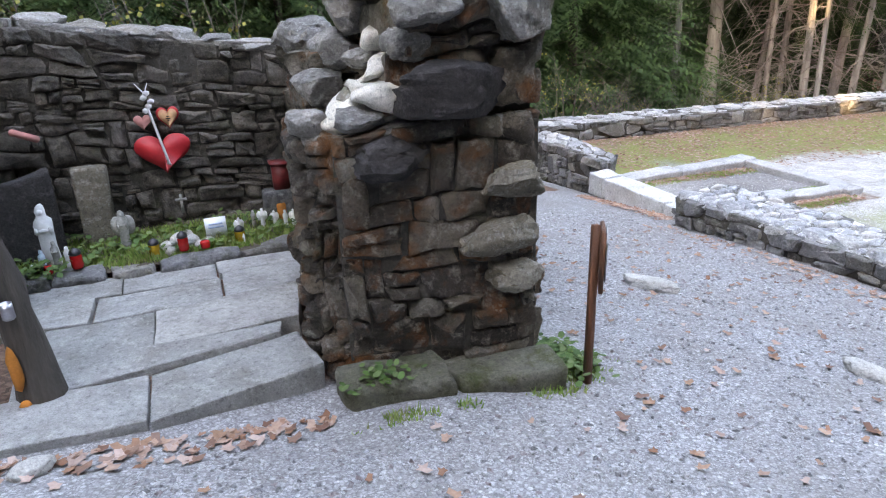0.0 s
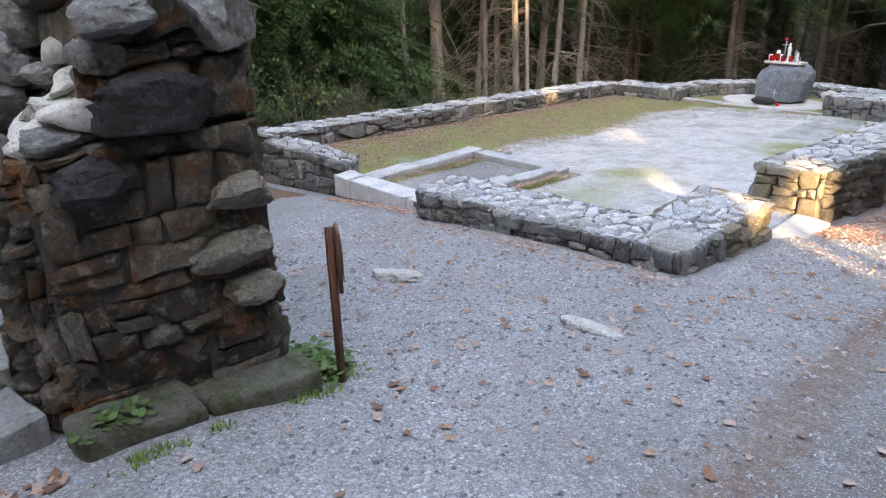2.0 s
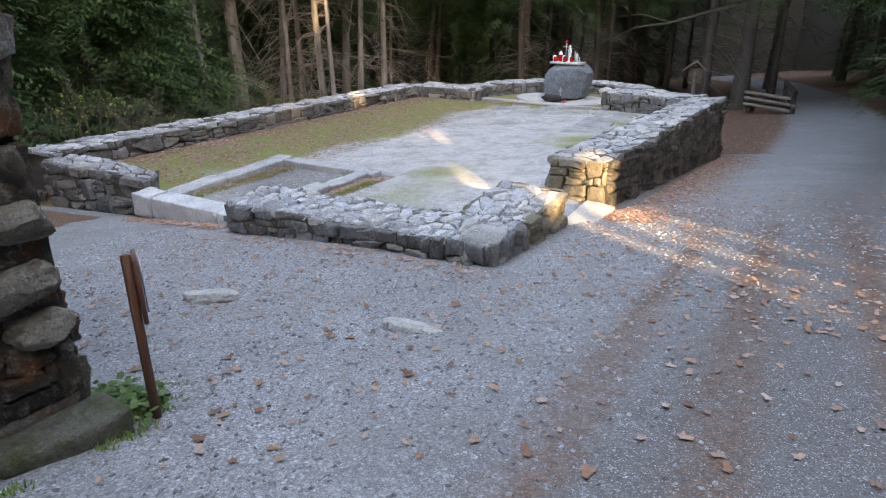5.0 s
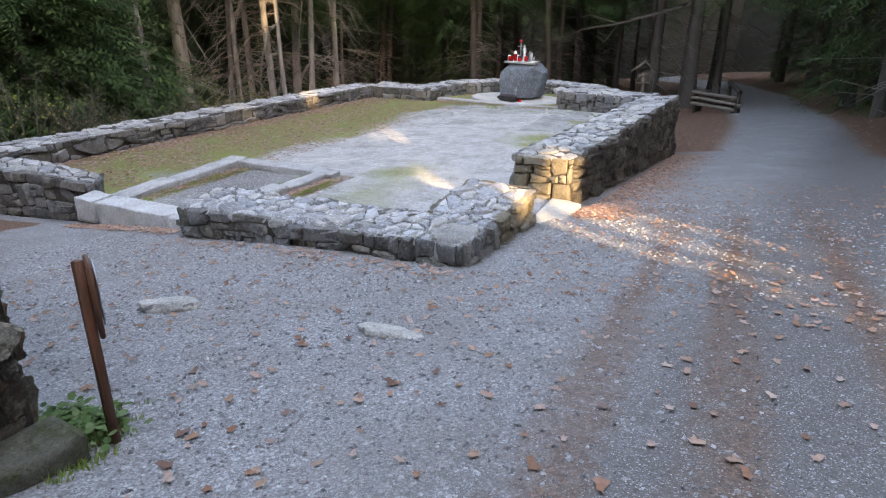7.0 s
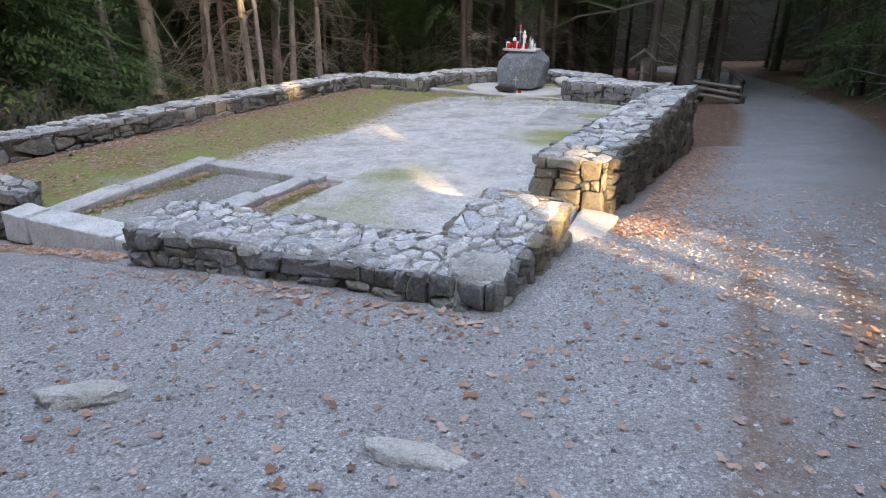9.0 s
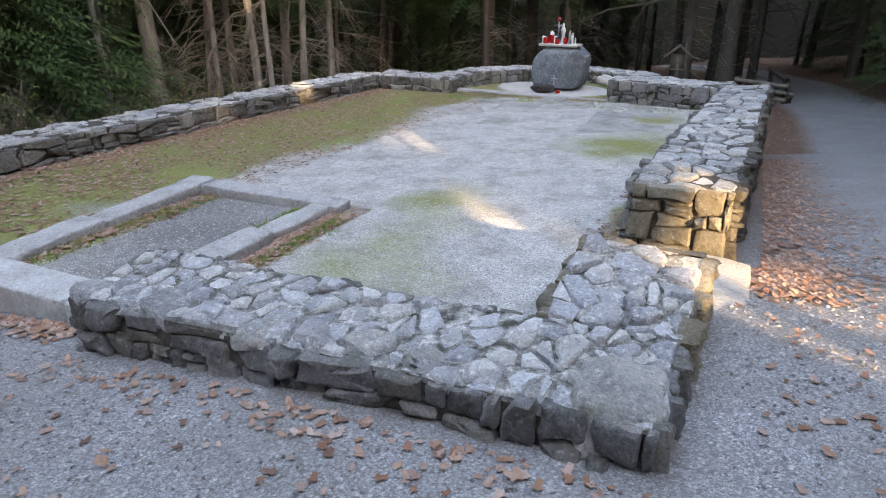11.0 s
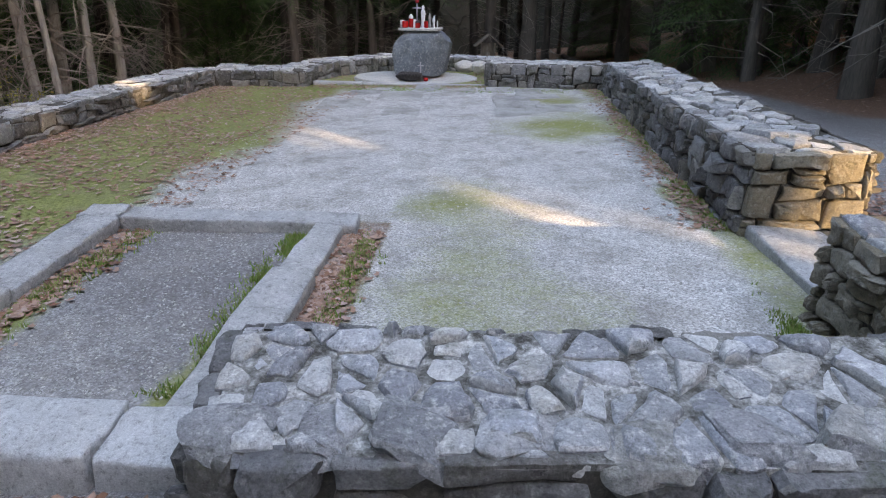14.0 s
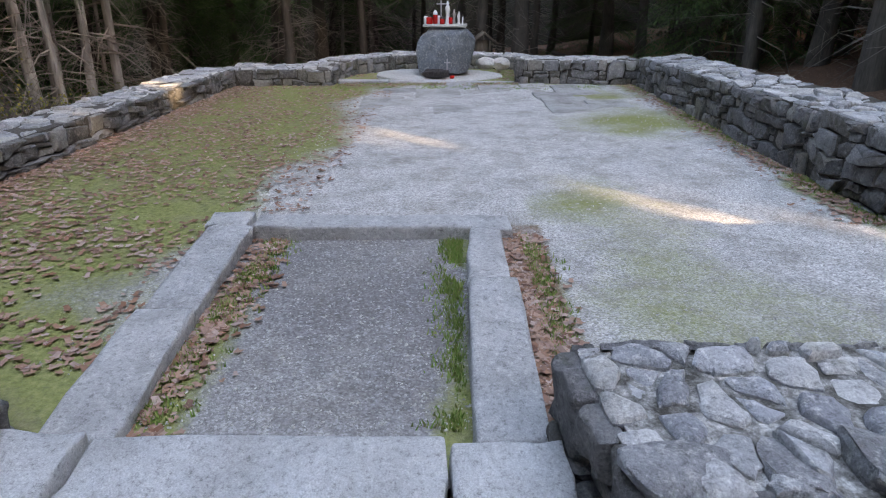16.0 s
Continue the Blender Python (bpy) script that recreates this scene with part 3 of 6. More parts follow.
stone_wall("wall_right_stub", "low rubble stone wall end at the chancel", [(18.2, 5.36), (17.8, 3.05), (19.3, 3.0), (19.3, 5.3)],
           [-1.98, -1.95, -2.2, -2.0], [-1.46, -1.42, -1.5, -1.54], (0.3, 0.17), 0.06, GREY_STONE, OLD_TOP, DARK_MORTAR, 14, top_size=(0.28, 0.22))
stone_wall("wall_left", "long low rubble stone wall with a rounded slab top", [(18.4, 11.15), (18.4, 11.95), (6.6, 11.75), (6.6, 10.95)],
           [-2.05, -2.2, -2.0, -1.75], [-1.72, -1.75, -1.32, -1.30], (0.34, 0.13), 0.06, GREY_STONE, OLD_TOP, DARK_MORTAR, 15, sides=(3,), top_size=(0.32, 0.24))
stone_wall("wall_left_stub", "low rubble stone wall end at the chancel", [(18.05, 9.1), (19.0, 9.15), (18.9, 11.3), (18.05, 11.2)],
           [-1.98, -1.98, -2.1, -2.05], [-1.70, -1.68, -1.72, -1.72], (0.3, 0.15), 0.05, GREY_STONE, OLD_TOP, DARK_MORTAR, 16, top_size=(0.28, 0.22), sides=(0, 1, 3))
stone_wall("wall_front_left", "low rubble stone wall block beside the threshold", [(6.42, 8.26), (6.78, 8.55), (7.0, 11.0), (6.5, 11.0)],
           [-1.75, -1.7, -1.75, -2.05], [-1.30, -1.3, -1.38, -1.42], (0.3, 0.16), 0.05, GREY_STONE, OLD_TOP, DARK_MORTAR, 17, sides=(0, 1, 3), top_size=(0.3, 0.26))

# big edge stones of the front wall
EDGE = []
edge_rng = random.Random(88)
front = bpy.data.objects["wall_front"]
y = 3.02
while y < 6.05:
    w = edge_rng.uniform(0.2, 0.36)
    f = (y + w / 2 - 2.6) / 3.5
    EDGE.append((5.99, y + w / 2, -1.09 - 0.14 * f, w))
    y += w + 0.02

APSE = [(18.9, 9.3), (20.2, 8.9), (21.1, 7.9), (21.4, 6.6), (21.0, 5.4), (20.2, 4.5), (19.2, 4.2)]
for k in range(6):
    a, b = Vector(APSE[k]), Vector(APSE[k + 1])
    mid = Vector((19.2, 6.8))
    ao, bo = a + (a - mid).normalized() * 0.75, b + (b - mid).normalized() * 0.75
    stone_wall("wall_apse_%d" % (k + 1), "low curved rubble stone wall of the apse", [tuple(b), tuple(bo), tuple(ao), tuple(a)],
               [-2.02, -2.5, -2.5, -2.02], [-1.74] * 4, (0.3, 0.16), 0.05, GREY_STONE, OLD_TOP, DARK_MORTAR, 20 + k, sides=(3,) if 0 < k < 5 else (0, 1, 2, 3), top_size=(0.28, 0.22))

# ---- threshold, grave frame, sill, chancel ----
def slab(name, fp, z, thick, material, parent=None, seed=0, bevel=0.02, wobble=0.012, cuts=3):
    """A worn stone slab: footprint in metres, top heights z (one, or one a corner)."""
    rng = random.Random(seed)
    zs = z if isinstance(z, (tuple, list)) else [z] * len(fp)
    bm = bmesh.new()
    top = [bm.verts.new((p[0], p[1], zz)) for p, zz in zip(fp, zs)]
    low = [bm.verts.new((p[0], p[1], zz - thick)) for p, zz in zip(fp, zs)]
    n = len(fp)
    bm.faces.new(top)
    bm.faces.new(low[::-1])
    for i in range(n):
        bm.faces.new((low[i], low[(i + 1) % n], top[(i + 1) % n], top[i]))
    bmesh.ops.subdivide_edges(bm, edges=[e for e in bm.edges if e.calc_length() > 0.15], cuts=cuts, use_grid_fill=True)
    bmesh.ops.recalc_face_normals(bm, faces=bm.faces)
    sharp = [e for e in bm.edges if len(e.link_faces) == 2 and e.calc_face_angle() > 0.6]
    bmesh.ops.bevel(bm, geom=sharp, offset=bevel, segments=2, affect="EDGES", profile=0.6)
    for v in bm.verts:
        v.co += noise.noise_vector(v.co * 4.0 + Vector((seed, 0, 0))) * wobble + noise.noise_vector(v.co * 13.0) * wobble * 0.5
    return part(name, bm, material, parent)


def stone_thing(name, fp, z, thick, material, label, category, seed=0, group="", **kw):
    return tagged(slab(name, fp, z, thick, material, None, seed, **kw), label, category, group)


for k, (y0, y1) in enumerate([(6.2, 6.62), (6.63, 7.9), (7.93, 8.3)]):
    stone_thing("threshold_stone", [(6.1, y0), (6.47, y0 + 0.02), (6.45, y1), (6.12, y1 - 0.01)], -1.42, 0.32, STEP_STONE,
                "pale worn granite threshold slab in the ruin's entrance", "threshold", 30 + k, "threshold", wobble=0.024)
GRAVE = "stone kerb frame"
for k, (fp, z) in enumerate([
        ([(6.55, 6.24), (7.95, 6.27), (7.95, 6.53), (6.5, 6.54)], -1.47),
        ([(7.99, 6.29), (8.9, 6.3), (8.92, 6.52), (7.98, 6.54)], -1.53),
        ([(8.93, 6.2), (9.2, 6.22), (9.18, 8.08), (8.92, 8.06)], -1.55),
        ([(8.9, 8.1), (9.2, 8.1), (9.18, 8.42), (8.9, 8.4)], -1.55),
        ([(6.5, 7.9), (7.6, 7.98), (7.6, 8.28), (6.52, 8.2)], -1.50),
        ([(7.62, 7.98), (8.9, 8.06), (8.9, 8.38), (7.62, 8.28)], -1.54)]):
    stone_thing("kerb_stone", fp, z, 0.26, KERB_STONE, "grey granite kerb stone of a frame around bare gravel", "kerb stone", 40 + k, GRAVE, bevel=0.022, wobble=0.026)
stone_thing("sill_stone", [(7.75, 2.28), (8.9, 2.3), (9.0, 2.72), (7.8, 2.66)], (-1.37, -1.42, -1.42, -1.37), 0.3, PALE_STONE, "pale flat sill stone in the side doorway", "sill stone", 50)
stone_thing("sill_stone", [(7.78, 2.72), (9.06, 2.78), (9.1, 3.3), (7.8, 3.25)], -1.48, 0.25, KERB_STONE, "grey flat sill stone inside the side doorway", "sill stone", 51)

stone_thing("chancel_slab", [(19.45 + 0.95 * math.cos(6.2832 * k / 14), 7.0 + 1.4 * math.sin(6.2832 * k / 14)) for k in range(14)], -1.955, 0.12, PALE_STONE,
            "pale round stone paving of the chancel under the boulder", "paving", 52, wobble=0.012, cuts=1)
for k, (x0, y0, x1, y1) in enumerate([(18.3, 5.4, 18.52, 6.6), (18.3, 6.63, 18.52, 8.0), (18.3, 8.02, 18.52, 9.05)]):
    stone_thing("step_stone", [(x0, y0), (x1, y0), (x1, y1), (x0, y1)], -1.94, 0.2, KERB_STONE, "low grey stone edging before the chancel", "step", 54 + k, "chancel edging")
rng = random.Random(5)
for k in range(14):
    x, y = rng.uniform(14.8, 17.9), rng.uniform(3.9, 8.0)
    a, b = rng.uniform(0.3, 0.6), rng.uniform(0.25, 0.45)
    stone_thing("floor_slab", [(x - a, y - b), (x + a, y - b * 0.8), (x + a * 0.8, y + b), (x - a * 0.9, y + b * 0.9)], nave_z(x, y) + 0.012, 0.1, FLAG_STONE,
                "flat grey paving slab sunk in the gravel floor", "paving slab", 60 + k, "sunken paving", bevel=0.008, wobble=0.004)


def rock(name, loc, size, material, seed, label="", category="", group="", parent=None, rz=0.0, detail=3, rough=0.22, flat=0.0, angular=0, cuts=(), boxy=1.0):
    """A weathered rock whose foot rests at loc; angular cuts off that many random corners."""
    rng = random.Random(seed)
    bm = bmesh.new()
    bmesh.ops.create_icosphere(bm, subdivisions=detail, radius=1.0)
    planes = [(Vector(c[:3]).normalized(), c[3]) for c in cuts]
    for _ in range(angular):
        d = Vector((rng.gauss(0, 1), rng.gauss(0, 1), rng.gauss(0, 0.8))).normalized()
        planes.append((d, rng.uniform(0.62, 0.85)))
    off = Vector((seed * 3.1, seed * 1.7, 0))
    turn = Matrix.Rotation(radians(rz), 3, "Z")
    for v in bm.verts:
        p = Vector([math.copysign(abs(c) ** boxy, c) for c in v.co])
        p *= 1 + rough * noise.noise(p * 1.3 + off) + rough * 0.4 * noise.noise(p * 3.1 + off)
        for d, lim in planes:
            s = p.dot(d) - lim
            if s > 0:
                p -= d * s * 0.9
        v.co = p + noise.noise_vector(p * 3.5 + off) * rough * 0.5 + noise.noise_vector(p * 9 + off) * rough * 0.2
    low = min(v.co.z for v in bm.verts)
    high = max(v.co.z for v in bm.verts)
    wx = max(abs(v.co.x) for v in bm.verts)
    wy = max(abs(v.co.y) for v in bm.verts)
    for v in bm.verts:
        q = Vector((v.co.x / wx * size[0] / 2, v.co.y / wy * size[1] / 2, (v.co.z - low) / (high - low) * size[2]))
        if flat and q.z < size[2] * flat:
            q.z *= 0.3
        v.co = turn @ q + Vector(loc)
    ob = part(name, bm, material, parent)
    ob.data.set_sharp_from_angle(angle=0.5)
    if label:
        tagged(ob, label, category, group)
    return ob


for k, (x, y, z, w) in enumerate(EDGE):
    rock("stone", (x + edge_rng.uniform(-0.02, 0.02), y, z), (edge_rng.uniform(0.26, 0.36), w, edge_rng.uniform(0.125, 0.165)), EDGE_STONE, 600 + k, parent=front, rz=edge_rng.uniform(-7, 7), detail=3, rough=0.12, angular=11, boxy=0.38)

# ---- boulder altar ----
rock("boulder", (19.5, 6.9, -1.93), (1.1, 1.36, 1.04), BOULDER, 3, "big dark blue-grey boulder with a speckled face standing as an altar", "boulder", detail=4, rough=0.09,
     cuts=[(0, -0.12, 1, 0.78), (0, 1, -0.1, 0.8), (0.1, 0.72, 0.7, 0.74), (-0.1, -1, -0.25, 0.8), (-1, 0.25, 0.15, 0.66), (-0.8, -0.75, -0.1, 0.72), (0, 0, -1, 0.62), (-0.6, 0.1, 0.8, 0.78), (0, -0.7, 0.75, 0.9)], boxy=0.62)

# ---- chapel ruin with the shrine ----
FLAG_Z = -0.36
PZ = -0.62
stone_wall("wall_pillar", "ruined end of a thick rubble wall, dark and rust stained", [(1.18, 2.99), (2.08, 2.84), (2.16, 3.55), (1.24, 3.62)],
           [-0.38, -0.45, -0.6, -0.5], [0.70, 0.74, 0.76, 0.74], (0.25, 0.11), 0.04, PILLAR_STONE, CAP_STONE, DARK_MORTAR, 70, recess=-0.004, sides=(0, 1, 3), joint=0.002, top_size=(0.3, 0.25))
stone_wall("wall_pillar_top", "ruined rubble wall top with big weathered stones", [(1.50, 2.98), (2.10, 2.88), (2.18, 3.55), (1.42, 3.6)],
           [0.86, 0.88, 0.78, 0.78], [1.42, 1.55, 1.5, 1.4], (0.34, 0.15), 0.06, PILLAR_STONE, CAP_STONE, DARK_MORTAR, 71, sides=(0, 1, 3), joint=0.006)
stone_wall("wall_chapel_right", "rubble side wall of the small chapel ruin", [(1.26, 3.56), (2.16, 3.5), (2.45, 5.3), (1.44, 5.3)],
           [-0.45, -0.6, -0.8, -0.5], [0.98, 1.3, 0.98, 0.92], (0.3, 0.16), 0.07, PILLAR_STONE, CAP_STONE, DARK_MORTAR, 72, sides=(1, 3), joint=0.006)
stone_wall("wall_jamb", "narrow rubble door jamb of the chapel ruin", [(1.08, 3.12), (1.19, 3.04), (1.28, 3.6), (1.14, 3.62)],
           [-0.4, -0.4, -0.4, -0.4], [0.66, 0.68, 0.72, 0.70], (0.2, 0.12), 0.06, PILLAR_STONE, CAP_STONE, DARK_MORTAR, 73, sides=(0, 3), joint=0.005)
stone_wall("wall_chapel_back", "dark rubble back wall of the chapel ruin hung with hearts", [(-1.9, 5.2), (1.45, 5.2), (1.5, 5.9), (-1.9, 5.9)],
           [-0.5, -0.5, -0.8, -0.8], [1.34, 0.86, 0.84, 1.36], (0.19, 0.085), 0.04, DARK_STONE, CAP_STONE, DARK_MORTAR, 74, recess=0.0, sides=(0,), joint=0.006, top_size=(0.4, 0.35), top_tilt=0.12)
stone_wall("wall_chapel_left", "rubble side wall of the chapel ruin", [(-1.9, 3.2), (-0.62, 3.25), (-0.66, 5.2), (-1.9, 5.2)],
           [-0.3, -0.3, -0.4, -0.4], [1.0, 0.9, 1.0, 1.1], (0.3, 0.16), 0.06, DARK_STONE, CAP_STONE, DARK_MORTAR, 75, sides=(0, 1))

# flagstones
FLAGS = [[(-0.5, 2.78), (0.26, 2.86), (0.27, 3.22), (-0.45, 3.14)], [(0.285, 2.86), (1.04, 3.02), (0.98, 3.36), (0.29, 3.23)],
         [(-0.28, 3.18), (0.9, 3.36), (0.92, 3.44), (-0.3, 3.5)], [(-0.25, 3.52), (0.29, 3.47), (0.3, 3.86), (-0.22, 3.9)],
         [(0.31, 3.46), (1.02, 3.5), (1.1, 3.94), (0.32, 3.87)], [(-0.5, 3.92), (-0.03, 3.9), (-0.02, 4.2), (-0.5, 4.22)],
         [(0.0, 3.9), (0.66, 3.9), (0.67, 4.2), (0.01, 4.2)], [(0.69, 3.9), (1.14, 3.96), (1.2, 4.28), (0.7, 4.25)],
         [(-0.5, 4.24), (0.12, 4.22), (0.12, 4.48), (-0.5, 4.5)], [(0.14, 4.22), (0.66, 4.22), (0.66, 4.46), (0.14, 4.48)], [(0.68, 4.27), (1.22, 4.3), (1.26, 4.44), (0.68, 4.46)]]
for k, fp in enumerate(FLAGS):
    cx, cy = sum(p[0] for p in fp) / 4, sum(p[1] for p in fp) / 4
    fp = [(x + 0.007 * (1 if x > cx else -1), y + 0.007 * (1 if y > cy else -1)) for x, y in fp]
    z = FLAG_Z + (0.01 if k > 1 else -0.02) + 0.004 * (k % 3)
    if k == 0:  # the tipped slab at the edge of the step
        z = (-0.275, -0.365, -0.36, -0.30)
    stone_thing("flagstone", fp, z, 0.16, FLAG_STONE, "worn pale grey flagstone of the chapel floor", "flagstone", 90 + k, "chapel flagstones", bevel=0.008, wobble=0.008)
bed = [(-0.62, 4.5), (1.3, 4.48), (1.4, 5.22), (-0.66, 5.22)]
rng = random.Random(8)
x = -0.6
k = 0
while x < 1.28:
    w = rng.uniform(0.28, 0.5)
    x1 = min(1.3, x + w)
    stone_thing("bed_kerb", [(x, 4.46), (x1 - 0.012, 4.45), (x1 - 0.012, 4.6), (x, 4.61)], FLAG_Z + 0.07 + rng.uniform(-0.03, 0.02), 0.16, GREY_STONE,
                "rough stone edging of a small planting bed", "edging stone", 110 + k, "planting bed edging", bevel=0.03, wobble=0.04)
    x, k = x1, k + 1

# plinth stones before the pillar, and loose stones
stone_thing("plinth_stone", [(1.08, 2.74), (1.56, 2.68), (1.58, 2.98), (1.1, 3.0)], -0.40, 0.2, MOSSY_STONE, "mossy foundation stone along the foot of the pillar", "foundation stone", 121, "pillar foundation", bevel=0.03, wobble=0.05)
stone_thing("plinth_stone", [(1.6, 2.66), (2.12, 2.58), (2.16, 2.84), (1.6, 2.96)], -0.45, 0.2, MOSSY_STONE, "mossy foundation stone along the foot of the pillar", "foundation stone", 122, "pillar foundation", bevel=0.03, wobble=0.03)
rock("path_rock", (3.74, 3.94, ground_z(3.74, 3.94) - 0.025), (0.2, 0.46, 0.11), PALE_STONE, 31, "pale flat rock bedded in the gravel path", "rock", "path rocks", rz=29, rough=0.22, angular=5)
rock("path_rock", (3.88, 2.24, ground_z(3.88, 2.24) - 0.03), (0.16, 0.5, 0.095), PALE_STONE, 32, "pale flat rock bedded in the gravel path", "rock", "path rocks", rz=12, rough=0.22, angular=5)
rock("loose_stone", (-0.12, 2.66, ground_z(-0.12, 2.66) - 0.02), (0.17, 0.1, 0.08), PALE_STONE, 33, "small pale loose stone at the step", "stone", rz=20, rough=0.12)


# ---- forest ----
def tube(bm, pts, radii, seg=6):
    rings = []
    for i, (p, r) in enumerate(zip(pts, radii)):
        d = (pts[min(i + 1, len(pts) - 1)] - pts[max(i - 1, 0)]).normalized()
        a = d.orthogonal().normalized()
        b = d.cross(a)
        rings.append([bm.verts.new(p + (a * math.cos(2 * math.pi * k / seg) + b * math.sin(2 * math.pi * k / seg)) * r) for k in range(seg)])
    for i in range(len(rings) - 1):
        for k in range(seg):
            bm.faces.new((rings[i][k], rings[i][(k + 1) % seg], rings[i + 1][(k + 1) % seg], rings[i + 1][k]))
    bm.faces.new(rings[-1])


def spray(verts, faces, base, way, length, width, rng, droop=0.25, n=17):
    """A flat conifer spray: a rib with pairs of narrow leaflets."""
    side = way.cross(Vector((0, 0, 1)))
    side = side.normalized() if side.length > 0.01 else Vector((1, 0, 0))
    for i in range(n):
        s = (i + 0.6) / n
        p = base + way * length * s + Vector((0, 0, -droop * length * s * s))
        w = width * (1.05 - s) * rng.uniform(0.7, 1.2)
        for sg in (-1, 1):
            tip = p + side * sg * w + way * w * 0.7 + Vector((0, 0, -0.3 * w + rng.uniform(-0.04, 0.04)))
            q = p + way * length * 0.05
            k = len(verts)
            verts += [p, tip, q + (tip - p) * 0.3]
            faces.append((k, k + 1, k + 2))


def tree(loc, height, radius, seed, bark, crown_from, crown_r, low_twigs=20, lean=(0, 0), label="", category="tree", group="forest trees", sprays=420, droop=0):
    """A forest tree: tapered trunk, bare dead limbs below and a crown of conifer sprays above."""
    rng = random.Random(seed)
    root = thing("tree", loc, label, category, group)
    bm = bmesh.new()
    pts, rad = [], []
    for i in range(9):
        s = i / 8
        pts.append(Vector((lean[0] * s * height + 0.08 * noise.noise((s * 3, seed, 0)), lean[1] * s * height + 0.08 * noise.noise((s * 3, seed, 5)), -0.3 + s * (height + 0.3))))
        rad.append(radius * (1 - 0.75 * s) * (1.45 if i == 0 else 1.08 if i == 1 else 1))
    tube(bm, pts, rad, 10)
    tube_root = part("trunk", bm, bark, root)

    def axis(z):
        s = max(0, min(1, z / height))
        return Vector((lean[0] * s * height, lean[1] * s * height, z)), radius * (1 - 0.75 * s)

    bm = bmesh.new()
    for _ in range(low_twigs):
        z = rng.uniform(0.6, max(1.5, min(crown_from + 3, 9)))
        c, r = axis(z)
        a = rng.uniform(0, 6.283)
        L = rng.uniform(0.5, 2.8)
        d = Vector((math.cos(a), math.sin(a), rng.uniform(-0.35, 0.25)))
        p1 = c + d * L * 0.5 + Vector((0, 0, rng.uniform(-0.05, 0.1)))
        p2 = c + d * L + Vector((rng.uniform(-0.2, 0.2), rng.uniform(-0.2, 0.2), -rng.uniform(0.0, 0.5) * L))
        tube(bm, [c, p1, p2], [0.018, 0.011, 0.004], 3)
        for _ in range(3):
            q = p1.lerp(p2, rng.random())
            e = q + Vector((rng.uniform(-0.4, 0.4), rng.uniform(-0.4, 0.4), rng.uniform(-0.35, 0.15)))
            tube(bm, [q, e], [0.007, 0.003], 3)
    for _ in range(droop):  # long dead limbs that arch down
        z = rng.uniform(2.2, 6.5)
        c, r = axis(z)
        a = rng.uniform(0, 6.283)
        d = Vector((math.cos(a), math.sin(a), 0))
        L, fall = rng.uniform(1.2, 2.6), rng.uniform(0.6, 1.1)
        arc = [c + d * L * f + Vector((0, 0, 0.25 * f - fall * L * f * f)) + noise.noise_vector(Vector((z, f * 3, a))) * 0.12 * f for f in (0, 0.3, 0.6, 0.85, 1.0)]
        tube(bm, arc, [0.022, 0.018, 0.013, 0.009, 0.004], 4)
        for _ in range(4):
            q = arc[rng.randrange(1, 4)]
            e = q + d * rng.uniform(0.1, 0.5) + Vector((rng.uniform(-0.3, 0.3), rng.uniform(-0.3, 0.3), -rng.uniform(0.1, 0.6)))
            tube(bm, [q, e], [0.008, 0.003], 3)
    if low_twigs:
        tagged(part("deadwood", bm, TWIG, root), kind="stuff")
    verts, faces = [], []
    for _ in range(sprays):
        s = rng.random() ** 0.8
        z = crown_from + s * (height - crown_from)
        c, r = axis(z)
        a = rng.uniform(0, 6.283)
        reach = crown_r * (1 - 0.85 * s)
        way = Vector((math.cos(a), math.sin(a), rng.uniform(-0.2, 0.1))).normalized()
        st = rng.uniform(0.1, 0.5) * reach
        side = Vector((-way.y, way.x, 0))
        for _ in range(7):
            f = rng.uniform(st, max(st + 0.3, reach)) if reach > 0.4 else 0.2
            turn = rng.uniform(-0.9, 0.9)
            twig = (way * math.cos(turn) + side * math.sin(turn) + Vector((0, 0, rng.uniform(-0.45, 0.05)))).normalized()
            spray(verts, faces, c + way * f + side * rng.gauss(0, 0.16) * f + Vector((0, 0, -0.12 * f * f + rng.uniform(-0.1, 0.1))), twig, rng.uniform(0.7, 1.35), rng.uniform(0.24, 0.4), rng, 0.3, 8)
    if faces:
        tagged(mesh_obj("crown", verts, faces, NEEDLES, root), kind="stuff")
    return root


LAB_PALE = "pale grey bare trunk with broken dead branches"
LAB_DARK = "tall dark conifer with a bare lower trunk"
LAB_SPRUCE = "bushy dark green spruce with low drooping branches"
pale = tree((18.0, 18.6, slope(18, 18.6)), 19, 0.27, 1, PALE_BARK, 7, 2.6, 26, (-0.01, 0.01), LAB_PALE)
pale_thin = tree((15.0, 16.9, slope(15, 16.9)), 15, 0.10, 2, PALE_BARK, 7, 1.8, 60, (0.0, 0.02), LAB_PALE, droop=16)
dark = tree((30.0, 12.8, slope(30, 12.8)), 22, 0.22, 3, BARK, 6, 3.6, 50, (0, 0), LAB_DARK)
dark_b = tree((35.2, 10.4, slope(35, 10.4)), 20, 0.14, 4, BARK, 5, 3.2, 60, (0.01, 0), LAB_DARK)
spruce = tree((11.0, 16.5, slope(11, 16.5)), 14, 0.15, 5, BARK, 0.3, 2.9, 6, (0, 0), LAB_SPRUCE, sprays=800)
big = tree((34.5, 3.9, slope(34.5, 3.9)), 22, 0.33, 6, BARK, 6, 4.0, 26, (0, 0), LAB_DARK)


def put_tree(kind, x, y, rz, s=1.0):
    return copy_thing(kind, pose(x, y, slope(x, y), rng.uniform(-2.5, 2.5), rng.uniform(-2.5, 2.5), rz) @ Matrix.Scale(s, 4))


